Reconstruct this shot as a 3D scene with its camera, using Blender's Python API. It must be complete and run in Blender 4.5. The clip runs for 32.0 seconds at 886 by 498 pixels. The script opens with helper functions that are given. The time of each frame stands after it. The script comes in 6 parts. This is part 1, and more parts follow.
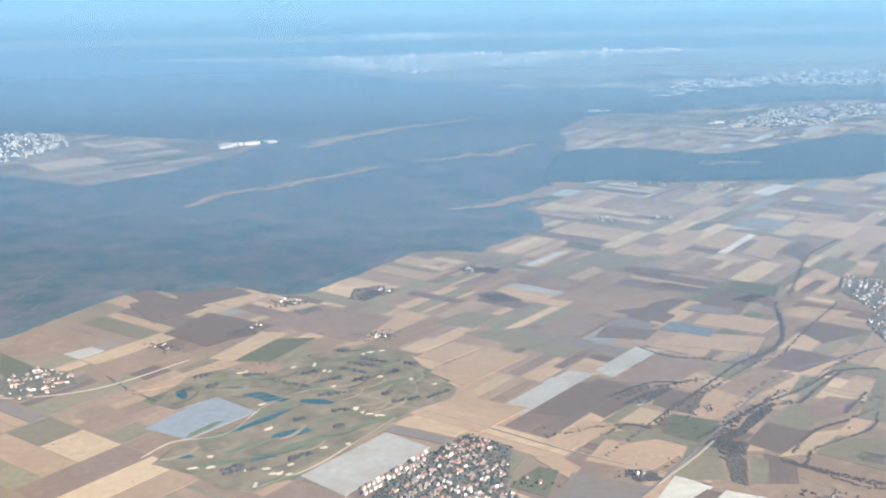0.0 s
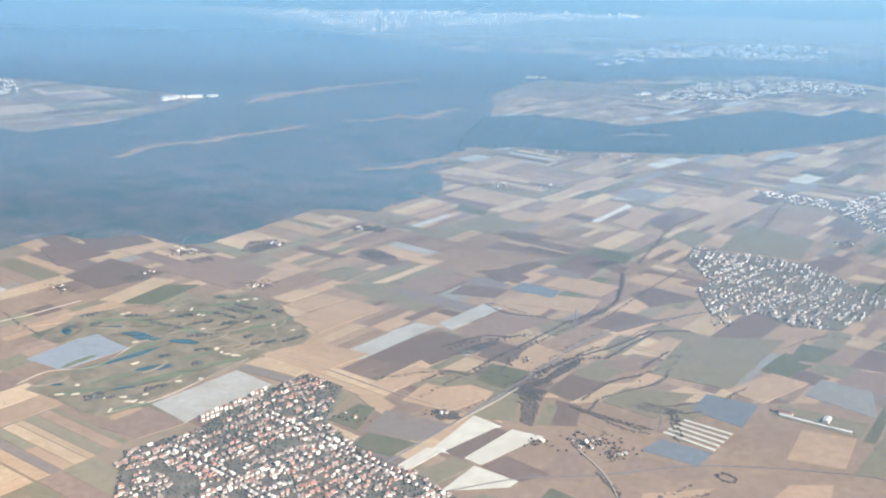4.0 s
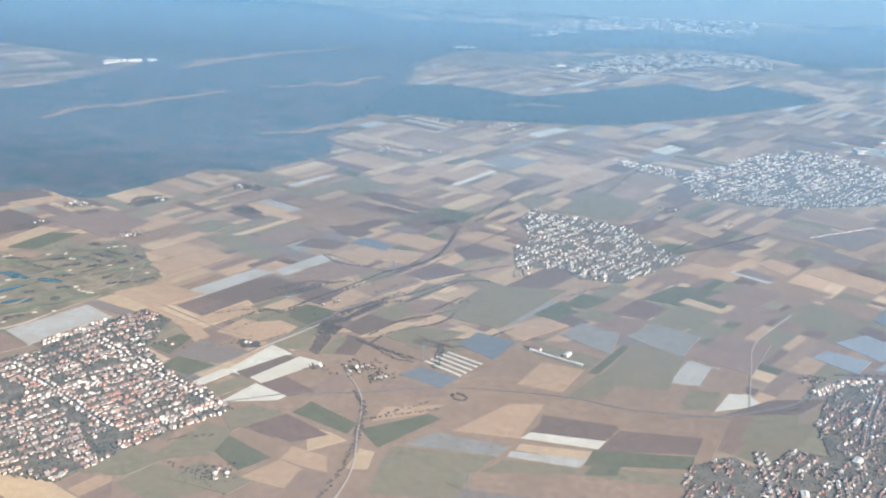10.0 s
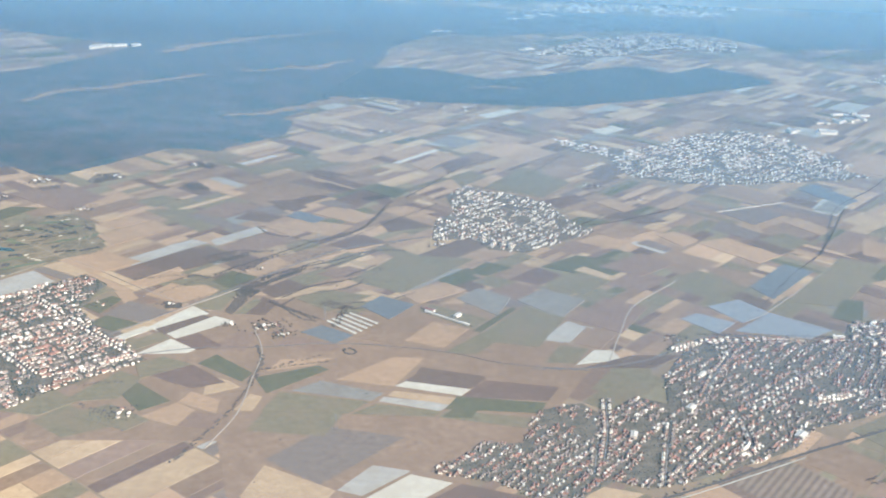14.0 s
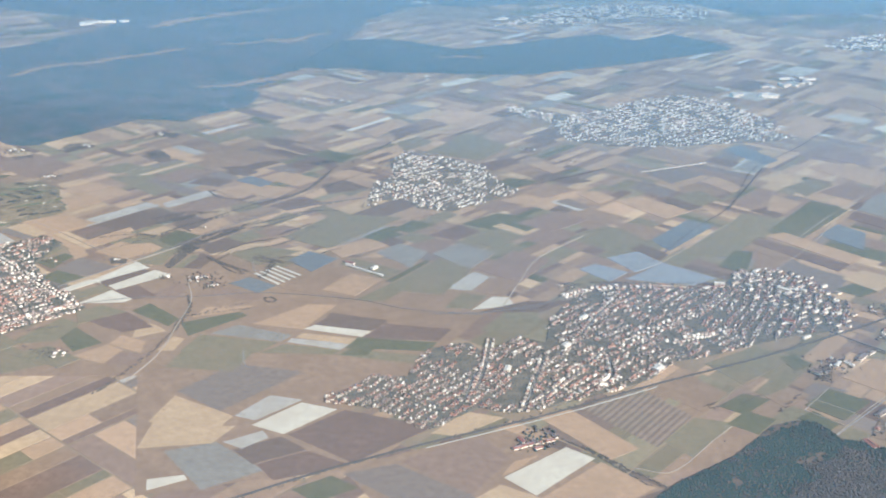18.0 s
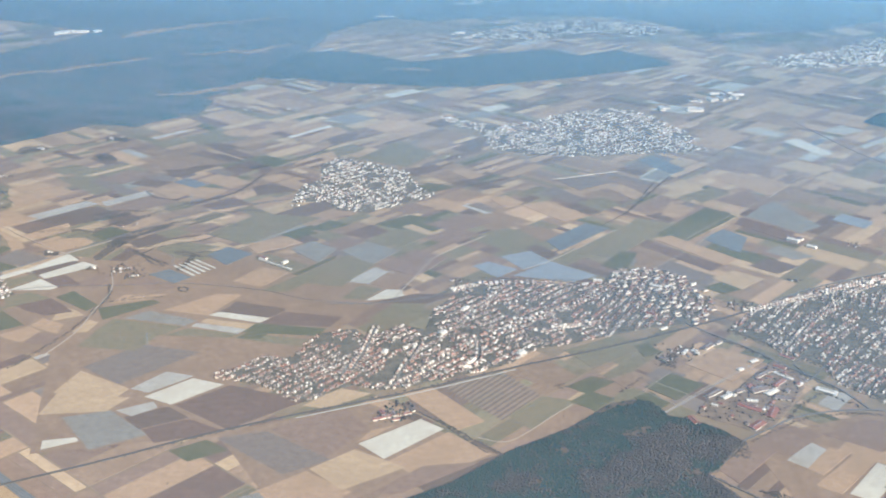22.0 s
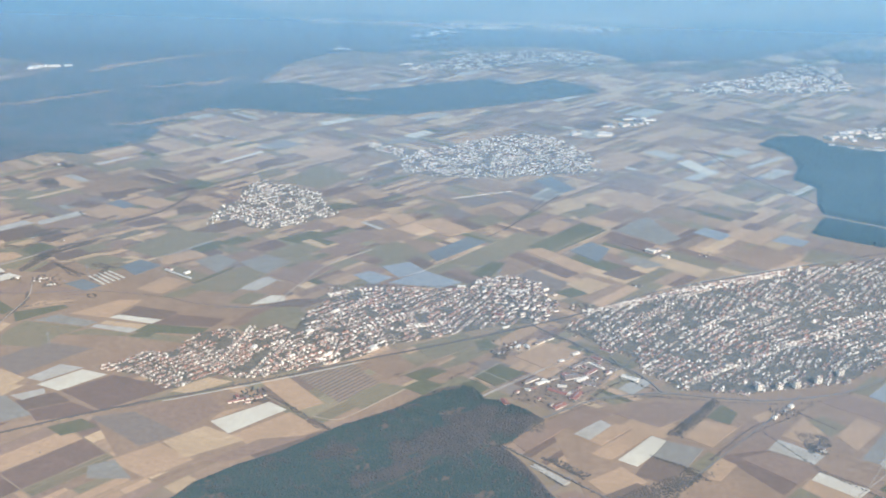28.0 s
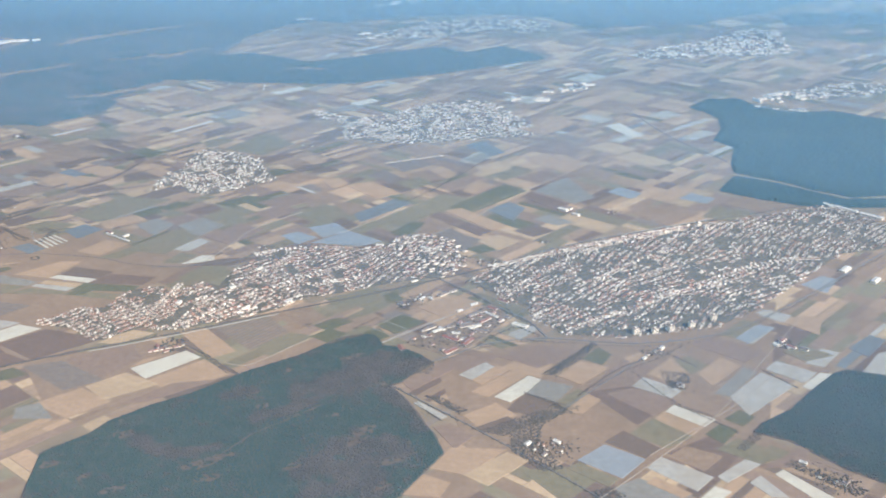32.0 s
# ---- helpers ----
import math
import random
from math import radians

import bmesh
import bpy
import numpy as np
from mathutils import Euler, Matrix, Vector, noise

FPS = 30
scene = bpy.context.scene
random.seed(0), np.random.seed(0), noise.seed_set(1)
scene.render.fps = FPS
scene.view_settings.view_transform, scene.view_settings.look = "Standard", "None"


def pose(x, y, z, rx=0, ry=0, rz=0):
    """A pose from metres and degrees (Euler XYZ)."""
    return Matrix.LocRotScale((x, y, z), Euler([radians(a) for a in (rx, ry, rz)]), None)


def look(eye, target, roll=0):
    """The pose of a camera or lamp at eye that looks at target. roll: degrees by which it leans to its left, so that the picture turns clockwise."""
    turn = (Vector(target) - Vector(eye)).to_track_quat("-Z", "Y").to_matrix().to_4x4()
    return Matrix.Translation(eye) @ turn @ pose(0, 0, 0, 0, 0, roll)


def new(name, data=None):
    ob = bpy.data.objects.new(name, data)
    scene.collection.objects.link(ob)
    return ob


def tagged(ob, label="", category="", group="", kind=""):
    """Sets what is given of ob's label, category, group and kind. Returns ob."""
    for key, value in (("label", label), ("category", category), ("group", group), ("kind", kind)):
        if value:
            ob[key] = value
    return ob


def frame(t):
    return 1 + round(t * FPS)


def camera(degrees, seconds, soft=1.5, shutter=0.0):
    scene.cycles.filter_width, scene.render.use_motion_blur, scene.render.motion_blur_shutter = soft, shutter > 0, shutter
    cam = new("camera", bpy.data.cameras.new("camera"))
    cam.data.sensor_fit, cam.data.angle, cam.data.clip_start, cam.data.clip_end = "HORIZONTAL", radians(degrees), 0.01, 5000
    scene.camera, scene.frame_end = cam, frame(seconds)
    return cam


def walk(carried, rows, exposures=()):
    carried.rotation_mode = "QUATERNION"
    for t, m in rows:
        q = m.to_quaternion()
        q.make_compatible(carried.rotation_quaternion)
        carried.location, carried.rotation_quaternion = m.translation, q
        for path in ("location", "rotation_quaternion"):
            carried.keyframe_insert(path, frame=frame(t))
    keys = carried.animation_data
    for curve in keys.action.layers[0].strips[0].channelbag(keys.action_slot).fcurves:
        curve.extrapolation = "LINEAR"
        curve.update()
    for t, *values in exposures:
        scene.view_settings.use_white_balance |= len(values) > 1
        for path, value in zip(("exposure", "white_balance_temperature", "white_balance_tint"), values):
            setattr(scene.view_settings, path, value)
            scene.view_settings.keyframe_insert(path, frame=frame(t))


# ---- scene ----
cam = camera(43.0, 32.0, soft=1.9)
METRES, EYE, TILT, LEAN, TURN = 900.0, 240.8, -15.37, 2.03, 0.0
PATH = [
    (0, (16.955, -7.838, 219.755), (16.894, -5.902, 219.259), -1.3),
    (0.5, (26.469, -16.219, 223.082), (26.453, -14.285, 222.573), 1.6),
    (1, (36.05, -24.619, 226.37), (36.058, -22.687, 225.854), 0.8),
    (1.5, (45.698, -33.037, 229.619), (45.711, -31.106, 229.099), 1.5),
    (2, (55.41, -41.472, 232.829), (55.405, -39.544, 232.298), 1.6),
    (2.5, (65.184, -49.923, 236.003), (65.165, -48.0, 235.454), 2.5),
    (4.5, (104.88, -83.87, 248.343), (104.855, -81.962, 247.743), 0.4),
    (5, (114.946, -92.387, 251.345), (114.952, -90.491, 250.709), -0.2),
    (5.5, (125.065, -100.915, 254.314), (125.098, -99.035, 253.634), 0.0),
    (6, (135.236, -109.452, 257.254), (135.291, -107.581, 256.551), 0.3),
    (6.5, (145.457, -117.998, 260.163), (145.511, -116.126, 259.462), 2.1),
    (7, (155.727, -126.552, 263.043), (155.777, -124.668, 262.373), 2.2),
    (7.5, (166.045, -135.112, 265.896), (166.066, -133.229, 265.223), 2.3),
    (8, (176.408, -143.678, 268.722), (176.388, -141.8, 268.034), 1.7),
    (8.5, (186.816, -152.249, 271.521), (186.785, -150.37, 270.838), 2.3),
    (9, (197.266, -160.824, 274.295), (197.226, -158.939, 273.627), 2.5),
    (9.5, (207.757, -169.401, 277.045), (207.71, -167.511, 276.394), 3.1),
    (10, (218.288, -177.981, 279.772), (218.242, -176.089, 279.125), 2.2),
    (10.5, (228.857, -186.562, 282.476), (228.83, -184.668, 281.834), 3.8),
    (11, (239.463, -195.142, 285.159), (239.401, -193.251, 284.513), 2.1),
    (11.5, (250.103, -203.722, 287.821), (250.053, -201.829, 287.18), 2.7),
    (12, (260.776, -212.3, 290.464), (260.723, -210.411, 289.81), 2.2),
    (12.5, (271.482, -220.876, 293.088), (271.425, -218.991, 292.422), 1.6),
    (13, (282.217, -229.448, 295.694), (282.155, -227.563, 295.028), 0.7),
    (13.5, (292.982, -238.015, 298.283), (292.902, -236.134, 297.608), 1.5),
    (15.5, (336.294, -272.219, 308.49), (336.185, -270.343, 307.803), 1.9),
    (16, (347.179, -280.749, 311.008), (347.062, -278.872, 310.325), 2.2),
    (16.5, (358.083, -289.268, 313.515), (357.963, -287.395, 312.824), 2.0),
    (17, (369.004, -297.777, 316.012), (368.882, -295.911, 315.302), 1.6),
    (17.5, (379.942, -306.273, 318.5), (379.811, -304.415, 317.773), 1.1),
    (18, (390.895, -314.757, 320.978), (390.752, -312.902, 320.243), 0.6),
    (18.5, (401.861, -323.226, 323.449), (401.717, -321.377, 322.701), 0.3),
    (19, (412.838, -331.68, 325.914), (412.701, -329.831, 325.164), 0.3),
    (19.5, (423.825, -340.119, 328.372), (423.688, -338.27, 327.623), 0.4),
    (20, (434.821, -348.541, 330.826), (434.685, -346.69, 330.079), 0.5),
    (20.5, (445.824, -356.945, 333.276), (445.687, -355.091, 332.536), 0.4),
    (21, (456.833, -365.33, 335.722), (456.696, -363.473, 334.992), 0.6),
    (21.5, (467.845, -373.695, 338.167), (467.696, -371.836, 337.445), 0.9),
    (22, (478.859, -382.04, 340.61), (478.704, -380.18, 339.892), 1.2),
    (22.5, (489.874, -390.364, 343.053), (489.717, -388.501, 342.342), 1.2),
    (23, (500.889, -398.664, 345.496), (500.729, -396.8, 344.791), 1.1),
    (23.5, (511.901, -406.942, 347.941), (511.738, -405.076, 347.239), 1.1),
    (24, (522.909, -415.195, 350.389), (522.74, -413.329, 349.689), 1.1),
    (24.5, (533.911, -423.423, 352.84), (533.751, -421.554, 352.145), 1.3),
    (25, (544.907, -431.624, 355.295), (544.744, -429.754, 354.606), 1.2),
    (25.5, (555.894, -439.799, 357.756), (555.723, -437.928, 357.071), 1.0),
    (27.5, (599.726, -472.206, 367.669), (599.539, -470.332, 366.994), 0.5),
    (28, (610.647, -480.23, 370.169), (610.456, -478.357, 369.493), 0.5),
    (28.5, (621.55, -488.221, 372.68), (621.358, -486.347, 372.011), 0.6),
    (29, (632.433, -496.179, 375.203), (632.245, -494.302, 374.539), 0.6),
    (29.5, (643.296, -504.102, 377.739), (643.109, -502.226, 377.071), 0.6),
    (30, (654.136, -511.99, 380.288), (653.944, -510.122, 379.6), 0.3),
    (30.5, (664.952, -519.84, 382.852), (664.76, -517.981, 382.14), -0.1),
    (31, (675.742, -527.654, 385.43), (675.554, -525.8, 384.702), -0.3),
    (31.5, (686.506, -535.428, 388.026), (686.317, -533.577, 387.293), -0.5),
    (32, (697.24, -543.164, 390.638), (697.046, -541.313, 389.905), -0.4),
]
walk(cam, [(t, look(eye, target, roll)) for t, eye, target, roll in PATH], [(0, 0.69, 6500, 10), (4.5, 0.73, 6450, 10), (5.2, 0.71, 6450, 10), (6, 0.58, 6400, 10), (8, 0.59, 6400, 10), (13, 0.62, 6350, 8), (16, 0.63, 6350, 6), (17.5, 0.56, 6350, 8), (20, 0.51, 6350, 8), (25, 0.52, 6400, 8), (32, 0.51, 6400, 9)])

# ---- light ----
SUN_DIR = Vector((-0.66, 0.47, -0.58)).normalized()      # the way the sunlight travels
sun_elev = math.asin(-SUN_DIR.z)
sun_az = math.atan2(-SUN_DIR.x, -SUN_DIR.y)
sun = new("sun", bpy.data.lights.new("sun", "SUN"))
sun.data.energy, sun.data.angle, sun.data.color = 4.8, radians(0.5), (1.0, 0.965, 0.91)
sun.matrix_world = look((0, 0, 900), Vector((0, 0, 900)) + SUN_DIR)
world = bpy.data.worlds.new("sky")
scene.world = world
world.use_nodes = True
wn = world.node_tree.nodes
sky = wn.new("ShaderNodeTexSky")
sky.sky_type, sky.sun_disc, sky.sun_elevation, sky.sun_rotation = "NISHITA", False, sun_elev, sun_az
sky.dust_density, sky.air_density = 1.5, 1.2
world.node_tree.links.new(sky.outputs[0], wn["Background"].inputs[0])
wn["Background"].inputs[1].default_value = 0.13


# ---- materials ----
def shade(name, rough=0.9):
    m = bpy.data.materials.new(name)
    m.use_nodes = True
    b = m.node_tree.nodes["Principled BSDF"]
    b.inputs["Roughness"].default_value = rough
    b.inputs["Specular IOR Level"].default_value = 0.25
    return m, m.node_tree.nodes, m.node_tree.links, b


def ramp(nodes, stops):
    r = nodes.new("ShaderNodeValToRGB")
    e = r.color_ramp.elements
    while len(e) < len(stops):
        e.new(0.5)
    for k, (p, c) in zip(e, stops):
        k.position, k.color = p, (*c, 1)
    return r


def noise_at(nodes, links, coord, scale, detail=4.0, rough=0.6):
    n = nodes.new("ShaderNodeTexNoise")
    n.inputs["Scale"].default_value, n.inputs["Detail"].default_value, n.inputs["Roughness"].default_value = scale, detail, rough
    links.new(coord, n.inputs["Vector"])
    return n.outputs["Fac"]


def mixed(nodes, links, mode, fac, a, b):
    n = nodes.new("ShaderNodeMix")
    n.data_type, n.blend_type = "RGBA", mode
    for k, v in ((0, fac), (6, a), (7, b)):
        if isinstance(v, (int, float)):
            n.inputs[k].default_value = v
        elif isinstance(v, tuple):
            n.inputs[k].default_value = (*v, 1)
        else:
            links.new(v, n.inputs[k])
    return n.outputs[2]


def soil(name, low, high, patch, rows=0.0, rough=0.95, vary=0.2, band=0.4):
    """Field surface: two noise scales, tractor rows along the parcel, a tone of its own for each parcel."""
    m, n, l, b = shade(name, rough)
    pos = n.new("ShaderNodeNewGeometry").outputs["Position"]
    fine, broad = noise_at(n, l, pos, 0.22, 8, 0.75), noise_at(n, l, pos, 0.045, 4)
    dark, light = tuple(v * k for v, k in zip(low, (0.66, 0.665, 0.67))), tuple(v * k for v, k in zip(high, (0.905, 0.915, 0.915)))
    patch = tuple(v * k for v, k in zip(patch, (0.86, 0.87, 0.87)))
    r = ramp(n, [(0.28, dark), (0.72, light)])
    l.new(fine, r.inputs[0])
    q = ramp(n, [(0.42, (0, 0, 0)), (0.68, (1, 1, 1))])
    l.new(broad, q.inputs[0])
    half = n.new("ShaderNodeMath")
    half.operation = "MULTIPLY"
    half.inputs[1].default_value = 0.8
    l.new(q.outputs[0], half.inputs[0])
    c = mixed(n, l, "MIX", half.outputs[0], r.outputs[0], patch)
    if rows:
        w = n.new("ShaderNodeTexWave")
        w.bands_direction = "X"
        w.inputs["Scale"].default_value, w.inputs["Distortion"].default_value = band, 1.2
        l.new(n.new("ShaderNodeTexCoord").outputs["UV"], w.inputs["Vector"])
        c = mixed(n, l, "MULTIPLY", rows, c, w.outputs["Color"])
    info = n.new("ShaderNodeNewGeometry").outputs["Random Per Island"]
    v = n.new("ShaderNodeMapRange")
    v.inputs["To Min"].default_value, v.inputs["To Max"].default_value = 1 - vary, 1 + vary * 0.5
    l.new(info, v.inputs["Value"])
    hsv = n.new("ShaderNodeHueSaturation")
    l.new(v.outputs[0], hsv.inputs["Value"])
    l.new(c, hsv.inputs["Color"])
    l.new(hsv.outputs[0], b.inputs["Base Color"])
    bump = n.new("ShaderNodeBump")
    bump.inputs["Strength"].default_value, bump.inputs["Distance"].default_value = 0.4, 0.3
    l.new(fine, bump.inputs["Height"])
    l.new(bump.outputs[0], b.inputs["Normal"])
    return m


SOILS = {
    "clay": soil("clay_soil", (0.287, 0.187, 0.133), (0.348, 0.230, 0.167), (0.264, 0.175, 0.124), 0.06),
    "sand": soil("sandy_soil", (0.454, 0.288, 0.177), (0.538, 0.353, 0.222), (0.405, 0.261, 0.159), 0.06),
    "tan": soil("tan_soil", (0.320, 0.206, 0.135), (0.388, 0.258, 0.172), (0.279, 0.182, 0.119), 0.06),
    "straw": soil("stubble", (0.520, 0.350, 0.205), (0.611, 0.429, 0.265), (0.441, 0.299, 0.185), 0.06),
    "brown": soil("brown_soil", (0.212, 0.136, 0.102), (0.265, 0.173, 0.130), (0.184, 0.127, 0.097), 0.12),
    "umber": soil("ploughed_soil", (0.184, 0.126, 0.096), (0.237, 0.163, 0.123), (0.204, 0.144, 0.106), 0.15),
    "lilac": soil("wet_ploughed_soil", (0.247, 0.185, 0.146), (0.297, 0.226, 0.180), (0.247, 0.193, 0.158), 0.12),
    "olive": soil("winter_grass", (0.235, 0.191, 0.118), (0.285, 0.233, 0.146), (0.275, 0.205, 0.132), 0.08),
    "green": soil("winter_crop", (0.145, 0.138, 0.079), (0.178, 0.165, 0.098), (0.186, 0.156, 0.096), 0.1),
    "foil": soil("crop_fleece", (0.474, 0.422, 0.353), (0.566, 0.508, 0.434), (0.416, 0.347, 0.272), 0.2, 0.85, 0.15),
    "white": soil("white_crop_fleece", (0.641, 0.555, 0.429), (0.732, 0.647, 0.515), (0.561, 0.475, 0.367), 0.15, 0.7, 0.08),
    "grey": soil("crop_film", (0.30, 0.265, 0.222), (0.37, 0.325, 0.275), (0.28, 0.23, 0.185), 0.25, 0.85, 0.15),
    "blue": soil("dark_crop_film", (0.189, 0.198, 0.202), (0.244, 0.253, 0.258), (0.207, 0.198, 0.189), 0.25, 0.85, 0.15),
    "solar": soil("glass_panels", (0.30, 0.30, 0.305), (0.36, 0.36, 0.36), (0.33, 0.33, 0.335), 0.25, 0.7, 0.05),
}
SOILS["striped"] = soil("striped_plots", (0.29, 0.205, 0.15), (0.37, 0.265, 0.20), (0.27, 0.21, 0.15), 0.32, band=0.16)


def plain(name, low, high, scale, rough=0.9, island=0.0, spec=0.25):
    """Two tones by noise; island: how far each separate piece strays in brightness."""
    m, n, l, b = shade(name, rough)
    b.inputs["Specular IOR Level"].default_value = spec
    geo = n.new("ShaderNodeNewGeometry")
    f = noise_at(n, l, geo.outputs["Position"], scale, 5, 0.65)
    r = ramp(n, [(0.32, low), (0.68, high)])
    l.new(f, r.inputs[0])
    c = r.outputs[0]
    if island:
        v = n.new("ShaderNodeMapRange")
        v.inputs["To Min"].default_value, v.inputs["To Max"].default_value = 1 - island, 1 + island
        l.new(geo.outputs["Random Per Island"], v.inputs["Value"])
        h = n.new("ShaderNodeHueSaturation")
        l.new(v.outputs[0], h.inputs["Value"])
        l.new(c, h.inputs["Color"])
        c = h.outputs[0]
    l.new(c, b.inputs["Base Color"])
    return m


def stand_mix(name, pine_dark, pine, bare, bare_light):
    """Woodland from afar: stands of pine and of bare trees, drawn out along the rides."""
    m, n, l, b = shade(name, 0.95)
    pos = n.new("ShaderNodeNewGeometry").outputs["Position"]
    lie = n.new("ShaderNodeMapping")
    lie.inputs["Rotation"].default_value[2] = radians(-40)
    lie.inputs["Scale"].default_value = (0.95, 1.15, 1.0)
    l.new(pos, lie.inputs["Vector"])
    stand = noise_at(n, l, lie.outputs[0], 0.026, 7, 0.68)
    pick = ramp(n, [(0.36, (0, 0, 0)), (0.64, (1, 1, 1))])
    l.new(stand, pick.inputs[0])
    crown = noise_at(n, l, pos, 0.16, 6, 0.7)
    tones = []
    for dark, light in ((pine_dark, pine), (bare, bare_light)):
        r = ramp(n, [(0.3, dark), (0.7, light)])
        l.new(crown, r.inputs[0])
        tones.append(r.outputs[0])
    l.new(mixed(n, l, "MIX", pick.outputs[0], tones[0], tones[1]), b.inputs["Base Color"])
    return m


M_GROUND = plain("ground_grass", (0.18, 0.135, 0.088), (0.28, 0.195, 0.128), 0.02)
M_GARDEN = plain("garden_ground", (0.088, 0.080, 0.060), (0.185, 0.148, 0.110), 0.14)
M_YARDS = plain("village_ground", (0.105, 0.092, 0.07), (0.20, 0.16, 0.12), 0.12)
M_PINEWOOD = plain("pine_canopy", (0.016, 0.048, 0.052), (0.042, 0.068, 0.068), 0.012, 0.95)
M_ASPHALT = plain("asphalt", (0.13, 0.122, 0.115), (0.18, 0.165, 0.155), 0.3)
M_TRACK = plain("pale_track", (0.29, 0.235, 0.18), (0.37, 0.30, 0.235), 0.3)
M_RAIL = plain("railway_ballast", (0.075, 0.068, 0.06), (0.115, 0.10, 0.088), 0.5)
M_BARE = plain("bare_twigs", (0.066, 0.060, 0.056), (0.100, 0.085, 0.077), 0.05, 0.95, 0.10)
M_PINE = plain("pine_needles", (0.033, 0.061, 0.057), (0.050, 0.077, 0.069), 0.05, 0.95, 0.08)
M_CANOPY = stand_mix("woodland_canopy", (0.032, 0.068, 0.074), (0.054, 0.088, 0.092), (0.100, 0.091, 0.095), (0.138, 0.117, 0.116))
M_MIDWOOD = stand_mix("pine_wedge_canopy", (0.022, 0.056, 0.061), (0.046, 0.078, 0.082), (0.060, 0.078, 0.080), (0.088, 0.094, 0.096))
M_SHRUB = plain("garden_twigs", (0.085, 0.075, 0.06), (0.15, 0.122, 0.095), 0.05, 0.95, 0.25)
M_WALL = plain("white_render", (0.74, 0.64, 0.515), (0.87, 0.765, 0.63), 0.2, 0.8, 0.28)
M_TILE = plain("red_roof_tiles", (0.225, 0.112, 0.080), (0.325, 0.162, 0.118), 0.4, 0.7, 0.4, 0.4)
M_SLATE = plain("grey_roof", (0.148, 0.109, 0.092), (0.285, 0.207, 0.168), 0.4, 0.6, 0.4, 0.4)
M_METAL = plain("light_sheet_roof", (0.58, 0.515, 0.43), (0.70, 0.635, 0.54), 0.15, 0.6, 0.18, 0.3)
M_RED = plain("red_sheet_roof", (0.24, 0.098, 0.072), (0.32, 0.135, 0.10), 0.3, 0.7, 0.2, 0.3)
M_WATER = plain("pond_water", (0.02, 0.055, 0.058), (0.035, 0.072, 0.072), 0.2, 0.25, 0, 0.3)
M_SAND = plain("bunker_sand", (0.47, 0.38, 0.27), (0.56, 0.46, 0.33), 0.5)
M_HEDGE = plain("bare_hedge", (0.075, 0.067, 0.058), (0.12, 0.10, 0.084), 0.06, 0.95, 0.2)
M_STEEL = plain("galvanised_steel", (0.20, 0.20, 0.20), (0.28, 0.28, 0.28), 0.5, 0.5)
M_FAIR = plain("golf_grass", (0.118, 0.100, 0.062), (0.245, 0.182, 0.118), 0.075)

# ---- haze: thin tinted sheets, far apart, added to imitate bluish air ----


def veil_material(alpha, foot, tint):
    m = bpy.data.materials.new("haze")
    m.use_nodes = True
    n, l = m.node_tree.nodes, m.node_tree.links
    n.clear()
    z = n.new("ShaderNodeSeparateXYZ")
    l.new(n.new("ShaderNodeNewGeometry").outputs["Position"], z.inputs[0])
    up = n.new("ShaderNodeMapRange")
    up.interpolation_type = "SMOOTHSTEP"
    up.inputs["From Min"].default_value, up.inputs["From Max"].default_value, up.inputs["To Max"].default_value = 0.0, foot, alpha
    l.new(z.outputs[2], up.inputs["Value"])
    # the sheet's own blue tint stands in for light scattered by haze
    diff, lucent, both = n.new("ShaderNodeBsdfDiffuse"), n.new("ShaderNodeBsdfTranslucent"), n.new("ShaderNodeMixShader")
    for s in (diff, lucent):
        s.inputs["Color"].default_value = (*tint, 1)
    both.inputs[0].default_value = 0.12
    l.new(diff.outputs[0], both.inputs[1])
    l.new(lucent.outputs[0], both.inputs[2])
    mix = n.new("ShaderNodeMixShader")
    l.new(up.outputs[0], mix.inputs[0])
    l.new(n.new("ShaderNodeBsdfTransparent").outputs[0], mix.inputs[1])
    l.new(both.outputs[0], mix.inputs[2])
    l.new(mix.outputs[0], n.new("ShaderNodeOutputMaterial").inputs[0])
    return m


NEAR_HAZE_TINT, BLUE_HAZE_TINT, FAR_HAZE_TINT = (0.355, 0.65, 0.955), (0.315, 0.655, 0.95), (0.44, 0.80, 0.93)


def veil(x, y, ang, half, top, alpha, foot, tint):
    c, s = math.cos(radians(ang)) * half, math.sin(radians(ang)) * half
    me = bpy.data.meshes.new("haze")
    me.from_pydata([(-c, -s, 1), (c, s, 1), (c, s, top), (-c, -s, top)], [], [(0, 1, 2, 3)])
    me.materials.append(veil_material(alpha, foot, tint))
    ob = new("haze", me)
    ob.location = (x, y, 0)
    tagged(ob, "thin bluish see-through sheet added to imitate haze over the plain", "haze", kind="structure")


# added sheets: position, opacity, fade height and tint build up the imitated haze
veil(480, -118, -38.2, 6000, 1500, 0.15, 60, NEAR_HAZE_TINT)
veil(360, 330, -28, 6000, 1500, 0.13, 70, NEAR_HAZE_TINT)
veil(400, 640, -12, 6000, 1500, 0.18, 75, NEAR_HAZE_TINT)
veil(400, 980, -3, 6000, 1500, 0.17, 120, NEAR_HAZE_TINT)
veil(400, 1450, 0, 6000, 1500, 0.40, 110, BLUE_HAZE_TINT)
veil(400, 2060, 0, 6000, 1500, 0.22, 110, FAR_HAZE_TINT)
veil(400, 2750, 0, 7000, 1500, 0.45, 150, FAR_HAZE_TINT)
veil(400, 3600, 0, 8000, 1500, 0.80, 120, FAR_HAZE_TINT)


